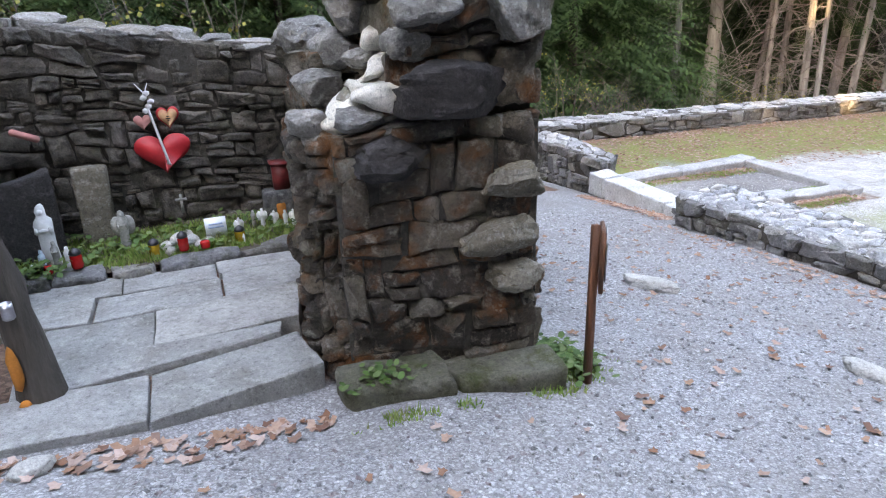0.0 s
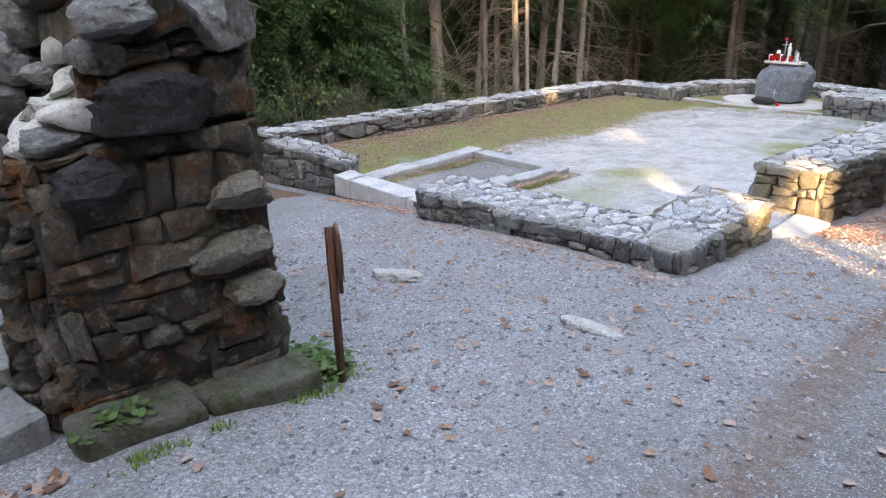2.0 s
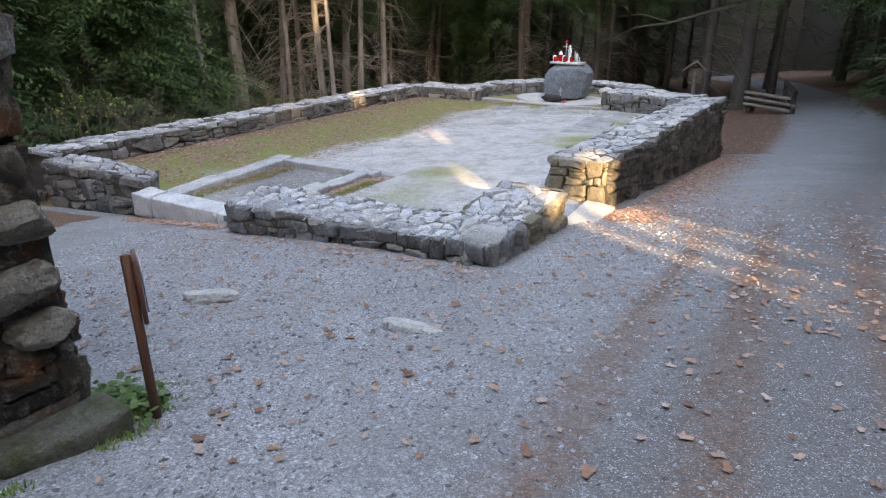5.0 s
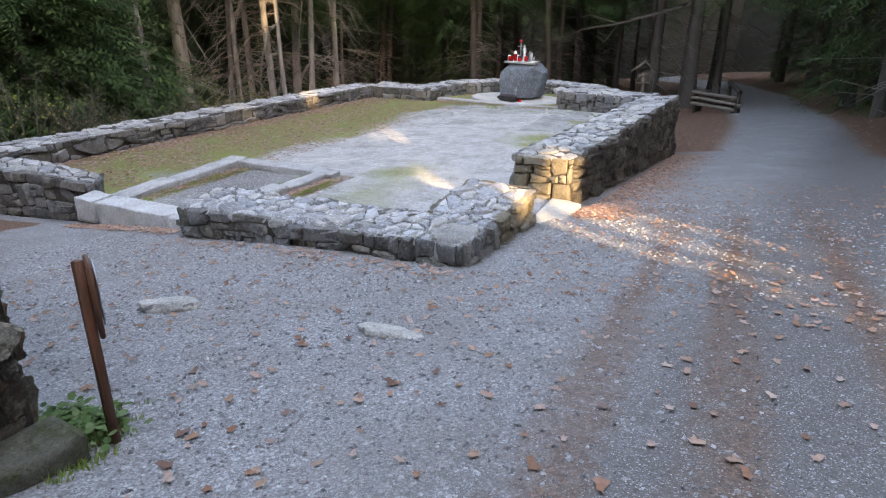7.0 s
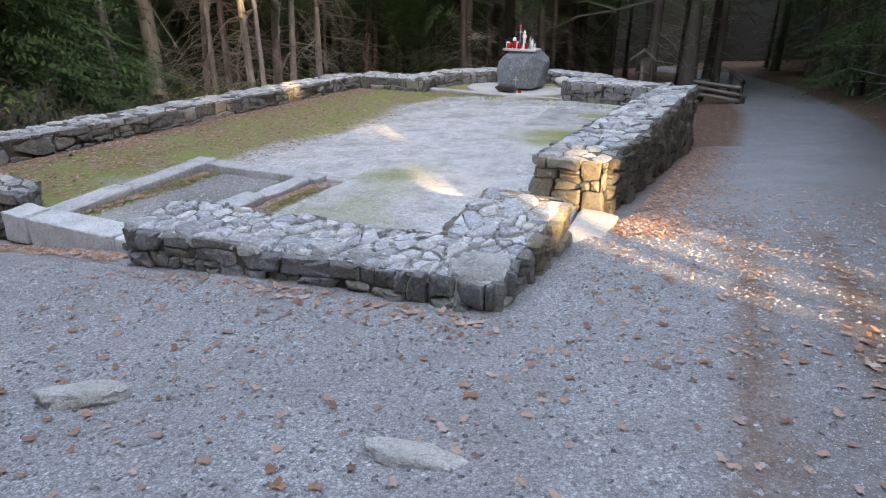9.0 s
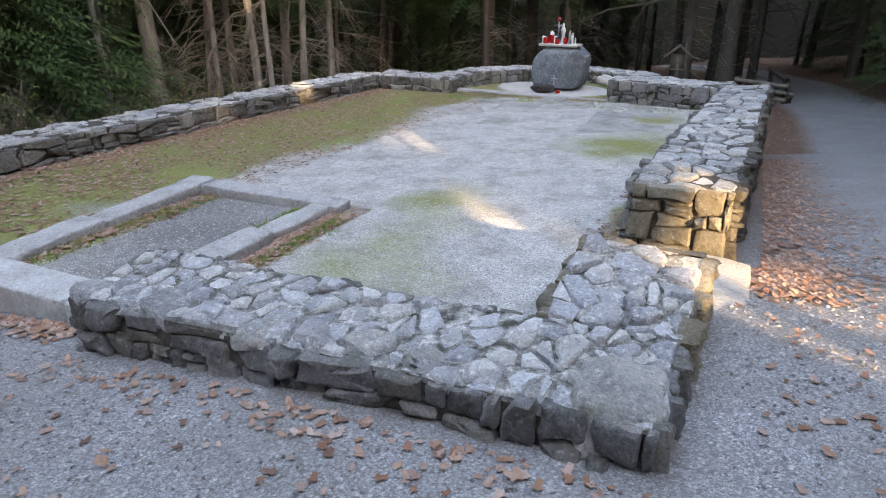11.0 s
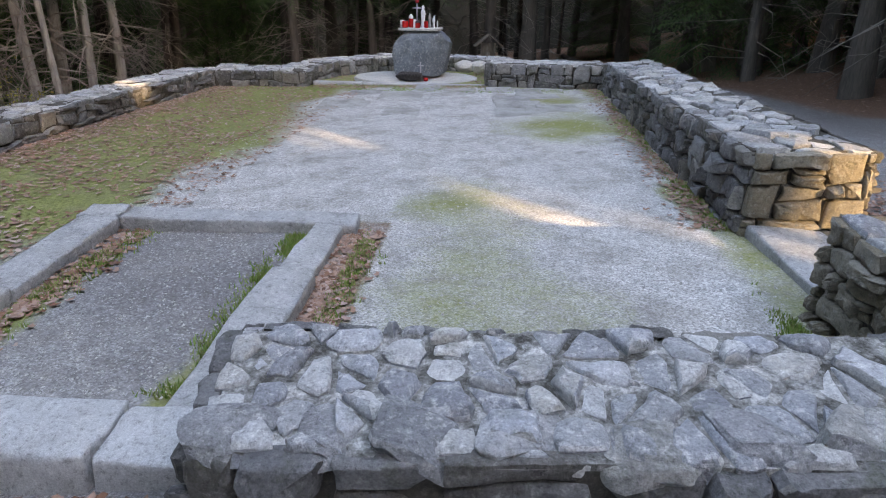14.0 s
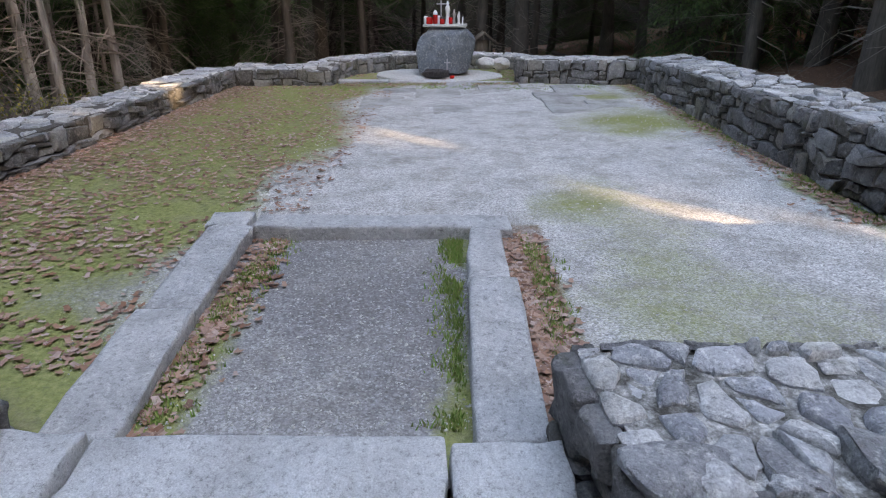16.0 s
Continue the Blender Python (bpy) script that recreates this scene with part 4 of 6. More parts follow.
rng = random.Random(42)
for x, y, kind, s in [(20.2, 18.8, pale_thin, 1.2), (19.0, 17.1, pale_thin, 1.0), (20.8, 18.1, pale_thin, 1.3), (19.8, 16.2, pale_thin, 1.3), (19.3, 15.3, pale_thin, 0.9),
                      (22.6, 17.5, pale, 0.7), (21.4, 15.9, pale_thin, 1.2), (23.5, 16.2, pale_thin, 1.3), (16.6, 18.5, pale_thin, 1.1),
                      (29.9, 17.5, dark, 0.8), (33.5, 19.2, dark, 1), (33, 15.9, dark_b, 1), (34.1, 13.5, dark, 0.8), (41.2, 11, dark, 1), (39.8, 8.4, dark_b, 1),
                      (34.8, 5.6, dark, 1.1), (48.6, 3.9, dark, 1.1), (42.7, -1.6, big, 0.9), (20.8, -3.2, big, 0.8), (33.1, -3.4, dark, 1.1), (28.9, -3.6, big, 0.9), (18.4, -4.0, dark, 1.2),
                      (38.1, 2.9, dark_b, 1.2), (39.5, -2.6, dark, 1), (27.3, -3.0, dark_b, 1.2), (33.5, -2.6, dark, 1), (29.3, 12.6, dark_b, 1.1), (33.9, 10.5, dark_b, 1.2), (42.4, -6.4, dark, 1),
                      (34.1, -6.1, dark, 1.1), (42.3, 4.9, dark, 1), (23.8, -5.2, dark_b, 1.2), (24.5, -8.0, dark, 1.1), (20.0, -7.5, dark, 1.0), (15.0, -6.0, big, 0.8)]:
    put_tree(kind, x, y, rng.uniform(0, 360), s)
for x, y, s in [(8.6, 17.6, 1.1), (13.2, 18.2, 1.2), (6.4, 16.0, 1.0), (3.6, 14.5, 1.0), (1.0, 13.5, 1.1), (-1.6, 12.5, 1.0), (9.8, 20.5, 1.3), (5.0, 19.0, 1.3), (14.8, 21.5, 1.3), (-4.5, 12.0, 1.1), (2.4, 11.3, 0.55), (-0.4, 10.6, 0.5)]:
    put_tree(spruce, x, y, rng.uniform(0, 360), s)
# the wood that closes the view behind
placed = [(18, 18.6)]
tries = 0
count = 0
while count < 150 and tries < 5000:
    tries += 1
    a, r = rng.uniform(-0.55, 1.75), rng.uniform(27, 62)
    x, y = 4 + r * math.cos(a), 3 + r * math.sin(a)
    if abs(y - road_mid(x)) < 4.2 or any((x - u) ** 2 + (y - v) ** 2 < 2.6 for u, v in placed):
        continue
    if y < 12 and x < 27 or (x < 36 and 2 < y < 9):
        continue
    placed.append((x, y))
    count += 1
    kind = spruce if (rng.random() < (0.5 if y > x * 0.8 else 0.16)) else rng.choice((dark, dark_b, dark, dark_b, pale_thin if y > 12 else dark))
    put_tree(kind, x, y, rng.uniform(0, 360), rng.uniform(0.8, 1.3))
placed = []
while len(placed) < 34:
    x, y = rng.uniform(9, 36), rng.uniform(-17, -4.6)
    if all((x - u) ** 2 + (y - v) ** 2 > 4 for u, v in placed):
        placed.append((x, y))
        put_tree(rng.choice((dark, dark_b, big, dark)), x, y, rng.uniform(0, 360), rng.uniform(0.8, 1.2))
# plain dark sheet far off, coloured like shaded wood; also shuts out horizon light
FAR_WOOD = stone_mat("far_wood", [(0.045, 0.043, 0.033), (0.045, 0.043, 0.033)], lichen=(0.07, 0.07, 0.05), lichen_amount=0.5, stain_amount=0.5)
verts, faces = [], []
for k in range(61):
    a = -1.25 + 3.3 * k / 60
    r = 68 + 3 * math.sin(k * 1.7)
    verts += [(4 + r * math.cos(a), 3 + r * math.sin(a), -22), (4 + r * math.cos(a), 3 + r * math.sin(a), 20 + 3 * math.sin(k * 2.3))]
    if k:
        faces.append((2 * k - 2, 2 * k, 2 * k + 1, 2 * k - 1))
tagged(mesh_obj("backdrop", verts, faces, FAR_WOOD), "dark sheet coloured as the shaded distant wood", "backdrop", kind="structure")
GAP = (-8.6, 1.6)
# unseen spruces added behind the walker to block the low sun, except across GAP
for row in range(3):
    for k in range(-13, 14):
        s = k * 2.3 + (row % 2) * 1.15 + rng.uniform(-0.4, 0.4)
        a = -17 - row * 3.2
        if GAP[0] < s < GAP[1]:
            continue
        x, y = 0.70 * a - 0.714 * s, 0.714 * a + 0.70 * s
        put_tree(spruce, x, y, rng.uniform(0, 360), rng.uniform(1.35, 1.6))
# larger unseen spruces added to keep sun off the wood on the right
for k in range(9):
    s, a = -33 - 5 * k, -12 - 2 * (k % 2)
    put_tree(spruce, 0.70 * a - 0.714 * s, 0.714 * a + 0.70 * s, 40 * k, 2.6)
# unseen tall spruces added around the clearing to dim the upright faces
for x, y in ((-12.5, 4.0), (-13.5, -2.5), (-11.5, 12.5), (5.5, -12.5), (8.8, -10.0), (11.5, -8.6), (4.0, -16.0), (8.0, -14.5)):
    put_tree(spruce, x, y, rng.uniform(0, 360), rng.uniform(1.35, 1.6))
# holes left in the added crowns to shape the sun patches: across the sun's way from and to, and height over the place
# where the walk begins
SUN_HOLES = [(-4.6, -3.9, 0.42, 1.08), (-4.95, -4.52, 0.9, 1.75), (-5.2, -5.0, 0.45, 0.9), (-3.9, -3.05, 1.08, 1.7), (-4.15, -3.6, 2.4, 2.7), (-1.35, -0.85, 3.1, 3.6), (-3.3, -2.85, 3.8, 4.3), (-2.9, -2.6, 7.4, 8.4)]


def screen_tree(s0, a0, seed):
    """An unseen tall conifer added to screen the sun, its crown holed for patches."""
    rng = random.Random(seed)
    x0, y0 = 0.70 * a0 - 0.714 * s0, 0.714 * a0 + 0.70 * s0
    z0 = slope(x0, y0)
    root = thing("tree", (x0, y0, z0), "unseen dark conifer added to screen the sun, with holes in its crown", "tree", "forest trees")
    bm = bmesh.new()
    tube(bm, [Vector((0, 0, -0.3)), Vector((0.03, 0, 6)), Vector((0, 0.05, 12)), Vector((0, 0, 17))], [0.17, 0.13, 0.09, 0.02], 9)
    part("trunk", bm, BARK, root)
    verts, faces = [], []
    across, along = Vector((-0.714, 0.70, 0)), Vector((0.70, 0.714, 0))
    for _ in range(3200):
        ds, da, z = rng.uniform(-1.6, 1.6), rng.uniform(-0.8, 0.8), rng.uniform(0.2, 17.0)
        h = z0 + z + (a0 + da) * math.tan(radians(SUN_ELEV))
        if any(c[0] - 0.12 < s0 + ds < c[1] + 0.12 and c[2] - 0.12 < h < c[3] + 0.12 for c in SUN_HOLES):
            continue
        c = across * ds + along * da + Vector((0, 0, z))
        for _ in range(7):
            p = c + Vector((rng.gauss(0, 0.06), rng.gauss(0, 0.06), rng.gauss(0, 0.06)))
            d = Vector((rng.gauss(0, 1), rng.gauss(0, 1), rng.gauss(0, 1))).normalized()
            e = d.orthogonal().normalized() * 0.07
            n = len(verts)
            verts += [p - e, p + e, p + d * 0.2]
            faces.append((n, n + 1, n + 2))
    tagged(mesh_obj("crown", verts, faces, NEEDLES, root), kind="stuff")


for k, (s, a) in enumerate([(-8.4, -21), (-7.4, -22), (-6.6, -21), (-5.6, -22), (-5.5, -20.6), (-2.4, -21), (-2.3, -22.4), (-1.6, -21.6), (-0.4, -22), (0.6, -21), (1.6, -22), (-3.75, -22.5), (-4.2, -25), (-3.2, -21.5)]):
    screen_tree(s, a, 500 + k)

# ---- small things ----
def lathe(bm, profile, seg=14, loc=(0, 0, 0), sx=1.0, sy=1.0):
    rings = [[bm.verts.new((loc[0] + r * sx * math.cos(6.2832 * k / seg), loc[1] + r * sy * math.sin(6.2832 * k / seg), loc[2] + z)) for k in range(seg)] for r, z in profile]
    for a, b in zip(rings, rings[1:]):
        for k in range(seg):
            bm.faces.new((a[k], a[(k + 1) % seg], b[(k + 1) % seg], b[k]))
    bm.faces.new(rings[0][::-1])
    bm.faces.new(rings[-1])


def box(bm, c, size, rot=None, bev=0.0):
    m = Matrix.Translation(c) @ (rot.to_4x4() if rot else Matrix()) @ Matrix.Diagonal((*size, 1))
    r = bmesh.ops.create_cube(bm, size=1.0, matrix=m)
    if bev:
        bmesh.ops.bevel(bm, geom=list({e for v in r["verts"] for e in v.link_edges}), offset=bev, segments=2, affect="EDGES")


def ball(bm, c, r, sx=1, sy=1, sz=1, sub=2):
    bmesh.ops.create_icosphere(bm, subdivisions=sub, radius=r, matrix=Matrix.Translation(c) @ Matrix.Diagonal((sx, sy, sz, 1)))


RED_PAINT = plain_mat("red_paint", (0.50, 0.022, 0.03), 0.5, 0.15, 18)
PINK_WOOD = plain_mat("pink_wood", (0.52, 0.22, 0.20), 0.7, 0.15, 30)
TAN_WOOD = plain_mat("tan_wood", (0.50, 0.28, 0.15), 0.7, 0.2, 40)
ROPE = plain_mat("rope", (0.66, 0.66, 0.68), 0.7, 0.2, 120)
WHITE_CLAY = plain_mat("white_clay", (0.68, 0.70, 0.70), 0.55, 0.12, 40)
GREY_CLAY = plain_mat("grey_clay", (0.30, 0.30, 0.28), 0.8, 0.3, 50, relief=0.004)
BLUE_CLAY = plain_mat("blue_clay", (0.36, 0.50, 0.58), 0.6, 0.2, 40)
RED_GLASS = plain_mat("red_glass", (0.45, 0.012, 0.012), 0.15, 0.2, 20)
AMBER_GLASS = plain_mat("amber_glass", (0.36, 0.22, 0.02), 0.15, 0.2, 20)
WHITE_GLASS = plain_mat("white_glass", (0.75, 0.75, 0.74), 0.2, 0.08, 20)
BLACK_TIN = plain_mat("black_tin", (0.03, 0.03, 0.035), 0.4, 0.3, 40, 0.3)
STEEL = plain_mat("steel", (0.42, 0.42, 0.45), 0.35, 0.2, 60, 0.8)
PAPER = plain_mat("paper", (0.72, 0.76, 0.80), 0.6, 0.06, 10)
PRINT_BLUE = plain_mat("print_blue", (0.36, 0.48, 0.66), 0.6, 0.2, 60)
ORANGE_ROT = plain_mat("orange_rot", (0.50, 0.17, 0.03), 0.85, 0.4, 14, relief=0.01)
SOIL = plain_mat("soil", (0.075, 0.06, 0.042), 0.95, 0.4, 22, relief=0.02)


def heart_shape(w, h, thick, bev=0.006):
    """A heart plate in the xz plane, its point down, the face towards -y."""
    bm = bmesh.new()
    pts = []
    for k in range(36):
        a = 6.2832 * k / 36
        pts.append((16 * math.sin(a) ** 3 / 32 * w, (13 * math.cos(a) - 5 * math.cos(2 * a) - 2 * math.cos(3 * a) - math.cos(4 * a) + 17) / 29 * h))
    f = bm.faces.new([bm.verts.new((x, 0, z)) for x, z in pts])
    r = bmesh.ops.extrude_face_region(bm, geom=[f])
    for v in [g for g in r["geom"] if isinstance(g, bmesh.types.BMVert)]:
        v.co.y -= thick
    bmesh.ops.recalc_face_normals(bm, faces=bm.faces)
    rim = [e for e in bm.edges if len(e.link_faces) == 2 and e.calc_face_angle() > 1.2]
    bmesh.ops.bevel(bm, geom=rim, offset=bev, segments=2, affect="EDGES")
    return bm


BACK_Y = 5.12
ornament = thing("heart_ornament", (0.478, BACK_Y, 0.11), "big red wooden heart hung on a white cord", "heart ornament")
part("heart_plate", heart_shape(0.36, 0.27, 0.03), RED_PAINT, ornament)
bm = bmesh.new()
tube(bm, [Vector((-0.05 + 0.009 * k, -0.045, 0.48 - 0.05 * k)) for k in range(9)] + [Vector((0.035, -0.045, 0.065)), Vector((0.01, -0.045, 0.08))], [0.009] * 11, 6)
part("cord", bm, ROPE, ornament, "white twisted cord")
bm = bmesh.new()
for k in range(5):
    ball(bm, (-0.06 + 0.02 * (k % 3), -0.04, 0.44 + 0.028 * k), 0.022, 1.2, 0.8, 0.9, 1)
tube(bm, [Vector((-0.05, -0.04, 0.55)), Vector((-0.1, -0.05, 0.62))], [0.006, 0.003], 4)
tube(bm, [Vector((-0.05, -0.04, 0.55)), Vector((-0.02, -0.05, 0.62))], [0.006, 0.003], 4)
part("knot", bm, ROPE, ornament, "frayed white knot")
small = thing("small_heart", (0.385, BACK_Y - 0.01, 0.42), "small pink wooden heart beside the knot of the cord", "heart ornament")
part("heart_plate", heart_shape(0.11, 0.1, 0.015, 0.003), PINK_WOOD, small)
small = thing("small_heart", (0.545, BACK_Y - 0.01, 0.41), "small tan wooden heart with a red rim and a burnt mark", "heart ornament")
part("rim", heart_shape(0.145, 0.15, 0.014, 0.003), RED_PAINT, small)
face = part("heart_plate", heart_shape(0.12, 0.125, 0.02, 0.003), TAN_WOOD, small)
face.location.z = 0.012
bm = bmesh.new()
for z, w in ((0.07, 0.03), (0.085, 0.02), (0.055, 0.012)):
    box(bm, (0.0, -0.022, z + 0.005), (w, 0.003, 0.006))
part("mark", bm, BLACK_TIN, small)
bm = bmesh.new()
box(bm, (0, 0, 0), (0.17, 0.02, 0.045), Matrix.Rotation(radians(24), 3, "Y"), 0.008)
plank = tagged(part("wooden_leaf", bm, PINK_WOOD), "small pale pink wooden leaf stuck on the dark wall", "ornament")
plank.location = (-0.31, BACK_Y - 0.02, 0.46)
bm = bmesh.new()
box(bm, (0, 0, 0.06), (0.018, 0.012, 0.14), None, 0.002)
box(bm, (0, 0, 0.09), (0.075, 0.012, 0.018), None, 0.002)
small_cross = tagged(part("cross", bm, GREY_CLAY), "small grey cross leaning on the dark wall", "cross")
small_cross.location = (0.53, BACK_Y - 0.04, -0.17)

# planting bed
bm = bmesh.new()
bmesh.ops.create_grid(bm, x_segments=24, y_segments=10, size=1.0, matrix=Matrix.Translation((0.34, 4.86, FLAG_Z + 0.04)) @ Matrix.Diagonal((1.0, 0.32, 1, 1)))
for v in bm.verts:
    v.co.z += 0.03 * noise.noise(v.co * 5) + 0.08 * (v.co.y - 4.6)
tagged(part("planting_bed", bm, SOIL), "dark soil of the small planting bed", "soil", kind="structure")


def bed_z(y):
    return FLAG_Z + 0.045 + 0.08 * (y - 4.6)


stele = slab("stele", [(-0.56, 4.80), (-0.20, 4.88), (-0.22, 5.04), (-0.58, 4.98)], (0.20, 0.27, 0.27, 0.18), 0.75, BLACK_STONE, None, 130, bevel=0.02, wobble=0.02)
tagged(stele, "dark broken stone stele behind the white statue", "stele")
upright = slab("upright_stone", [(-0.10, 4.98), (0.10, 5.0), (0.10, 5.09), (-0.10, 5.08)], 0.24, 0.62, PALE_STONE, None, 131, bevel=0.02, wobble=0.02)
upright.data.materials[0] = WARM_STONE
tagged(upright, "upright brownish stone slab leaning on the wall", "stone slab")


def figure(loc, h, material, label, seed, wings=False, category="statue"):
    """A small robed figure in one plain mesh."""
    bm = bmesh.new()
    lathe(bm, [(0.15 * h, 0), (0.16 * h, 0.03 * h), (0.12 * h, 0.06 * h), (0.13 * h, 0.12 * h), (0.105 * h, 0.35 * h), (0.115 * h, 0.55 * h), (0.135 * h, 0.68 * h), (0.12 * h, 0.76 * h),
               (0.07 * h, 0.83 * h), (0.075 * h, 0.9 * h), (0.055 * h, 0.97 * h), (0.02 * h, h)], 14, sy=0.8)
    ball(bm, (0, -0.04 * h, 0.89 * h), 0.05 * h, 1, 0.8, 1.2, 1)
    ball(bm, (0, -0.1 * h, 0.63 * h), 0.04 * h, 1.8, 0.8, 1.0, 1)
    for sg in (-1, 1):
        ball(bm, (sg * 0.09 * h, -0.05 * h, 0.62 * h), 0.05 * h, 0.8, 1.2, 1.7, 1)
    if wings:
        for sg in (-1, 1):
            ball(bm, (sg * 0.14 * h, 0.07 * h, 0.6 * h), 0.15 * h, 0.9, 0.3, 1.7, 2)
    for v in bm.verts:
        v.co += noise.noise_vector(v.co * (9 / h) + Vector((seed, 0, 0))) * 0.022 * h
    ob = tagged(part("statue", bm, material), label, category)
    ob.location = loc
    return ob


figure((-0.27, 4.74, bed_z(4.72) - 0.01), 0.42, WHITE_CLAY, "white weathered statue of a robed woman in prayer", 1)
figure((0.15, 4.86, bed_z(4.86) - 0.01), 0.27, GREY_CLAY, "grey stone angel figurine with spread wings", 2, True)
for k, (x, y, h, m, lab, w) in enumerate([
        (-0.31, 4.66, 0.16, BLUE_CLAY, "small pale blue figurine beside the statue", False), (-0.24, 4.7, 0.19, GREY_CLAY, "small grey figurine beside the statue", False),
        (-0.17, 4.66, 0.16, WHITE_CLAY, "small white figurine beside the statue", False), (-0.36, 4.6, 0.10, WHITE_CLAY, "small white figurine beside the statue", False),
        (0.87, 4.78, 0.13, WHITE_CLAY, "small white angel figurine in the planting bed", True), (0.98, 4.88, 0.13, GREY_CLAY, "small grey figurine in the planting bed", False),
        (1.04, 4.86, 0.14, WHITE_CLAY, "small white angel figurine in the planting bed", True), (1.12, 4.84, 0.12, WHITE_CLAY, "small white angel figurine in the planting bed", True),
        (1.19, 4.80, 0.13, WHITE_CLAY, "small white figurine in the planting bed", False), (1.25, 4.82, 0.12, WHITE_CLAY, "small white angel figurine in the planting bed", True),
        (0.88, 4.64, 0.07, WHITE_CLAY, "tiny white figurine in the planting bed", False)]):
    figure((x, y, bed_z(y) - 0.005), h, m, lab, 10 + k, w, "figurine")


def lantern(loc, glass, r=0.032, h=0.11, lid=BLACK_TIN, label="", group="grave candles"):
    root = thing("grave_candle", loc, label, "grave candle", group)
    bm = bmesh.new()
    lathe(bm, [(r * 0.85, 0), (r, 0.01), (r, h * 0.62), (r * 0.8, h * 0.7)], 14)
    part("glass", bm, glass, root)
    if lid:
        bm = bmesh.new()
        lathe(bm, [(r * 0.95, h * 0.68), (r * 1.05, h * 0.72), (r * 0.9, h * 0.86), (r * 0.35, h * 0.97), (r * 0.2, h)], 14)
        part("lid", bm, lid, root)
    return root


RED_CANDLE, AMBER_CANDLE = "red glass grave candle with a dark lid", "amber glass grave candle with a dark lid"
for x, y, g, r, h, lid, lab in [(-0.115, 4.57, RED_GLASS, 0.035, 0.13, BLACK_TIN, RED_CANDLE), (0.50, 4.58, RED_GLASS, 0.033, 0.13, BLACK_TIN, RED_CANDLE), (0.63, 4.56, RED_GLASS, 0.03, 0.07, None, "small red grave candle glass"),
                                (0.32, 4.68, AMBER_GLASS, 0.034, 0.12, BLACK_TIN, AMBER_CANDLE), (0.86, 4.68, AMBER_GLASS, 0.034, 0.12, BLACK_TIN, AMBER_CANDLE), (-0.27, 4.55, RED_GLASS, 0.025, 0.07, None, "small red grave candle glass")]:
    z = FLAG_Z + 0.085 if y < 4.6 else bed_z(y) - 0.01
    lantern((x, y, z), g, r, h, lid, lab)
lantern((1.19, 4.95, bed_z(4.95)), ORANGE_ROT, 0.035, 0.17, None, "orange clay candle pot against the wall")
plaque = thing("plaque", (0.72, 4.8, bed_z(4.8)), "small white picture card with pale blue print in the bed", "picture card")
bm = bmesh.new()
box(bm, (0, 0, 0.07), (0.14, 0.012, 0.14), Matrix.Rotation(radians(-12), 3, "X"), 0.003)
part("card", bm, PAPER, plaque)
bm = bmesh.new()
for z, w in ((0.10, 0.09), (0.075, 0.10), (0.06, 0.07), (0.045, 0.09)):
    box(bm, (0, -0.0075 - (z - 0.07) * -0.2 * -1, z), (w, 0.004, 0.012), Matrix.Rotation(radians(-12), 3, "X"))
part("print", bm, PRINT_BLUE, plaque)
box_bm = bmesh.new()
box(box_bm, (0, 0, 0.09), (0.11, 0.09, 0.18), None, 0.006)
box(box_bm, (0, 0, 0.19), (0.14, 0.12, 0.02), Matrix.Rotation(0.1, 3, "Y"), 0.004)
tin = tagged(part("lantern_house", box_bm, plain_mat("maroon_tin", (0.16, 0.02, 0.02), 0.5)), "dark red tin lantern on a stone by the wall", "lantern")
tin.location = (1.22, 5.02, -0.08)
tagged(slab("upright_stone", [(1.08, 4.94), (1.3, 4.94), (1.3, 5.1), (1.08, 5.1)], -0.09, 0.3, GREY_STONE, None, 133, bevel=0.02, wobble=0.015), "grey stone block under the tin lantern", "stone block")
rng = random.Random(77)
for k, (x, y, s) in enumerate([(0.40, 4.72, 0.10), (0.47, 4.78, 0.13), (0.56, 4.74, 0.11), (0.60, 4.68, 0.08), (0.42, 4.64, 0.09), (0.66, 4.72, 0.08), (0.53, 4.86, 0.09)]):
    rock("white_stone", (x, y, bed_z(y) - 0.01), (s, s * 0.8, s * 0.75), PALE_STONE, 140 + k, "pale rounded stone in the planting bed", "stone", "bed stones", rz=k * 40, detail=2, rough=0.15)

# leaning wooden log with candle tins at the chapel's entrance
log = thing("log_post", (-0.20, 3.2, -0.42), "old dark leaning log with orange rotten patches", "log")
bm = bmesh.new()
pts = [Vector((0.05, 0, 0)), Vector((0.045, 0.02, 0.25)), Vector((0.02, 0.03, 0.6)), Vector((-0.05, 0.05, 1.15)), Vector((-0.12, 0.06, 1.7))]
tube(bm, pts, [0.105, 0.08, 0.07, 0.065, 0.06], 14)
bmesh.ops.subdivide_edges(bm, edges=bm.edges[:], cuts=2, use_grid_fill=True)
for v in bm.verts:
    v.co += noise.noise_vector(v.co * 9) * 0.018
part("trunk", bm, OLD_WOOD, log)
for k, (x, y, z, a, b) in enumerate([(-0.005, -0.075, 0.27, 0.022, 0.11), (0.0, -0.09, 0.08, 0.03, 0.05)]):
    bm = bmesh.new()
    ball(bm, (x, y, z), 1.0, a, 0.02, b, 2)
    for v in bm.verts:
        v.co += noise.noise_vector(v.co * 25) * 0.012
    part("rotten_patch", bm, ORANGE_ROT, log, "crumbling orange rotten wood")
for k, (x, y, z) in enumerate([(-0.01, -0.075, 0.60), (0.035, -0.08, 0.50)]):
    bm = bmesh.new()
    lathe(bm, [(0.02, 0), (0.025, 0.005), (0.025, 0.07), (0.021, 0.07), (0.02, 0.02)], 12, (x, y, z))
    part("tin", bm, STEEL, log, "small metal candle tin")
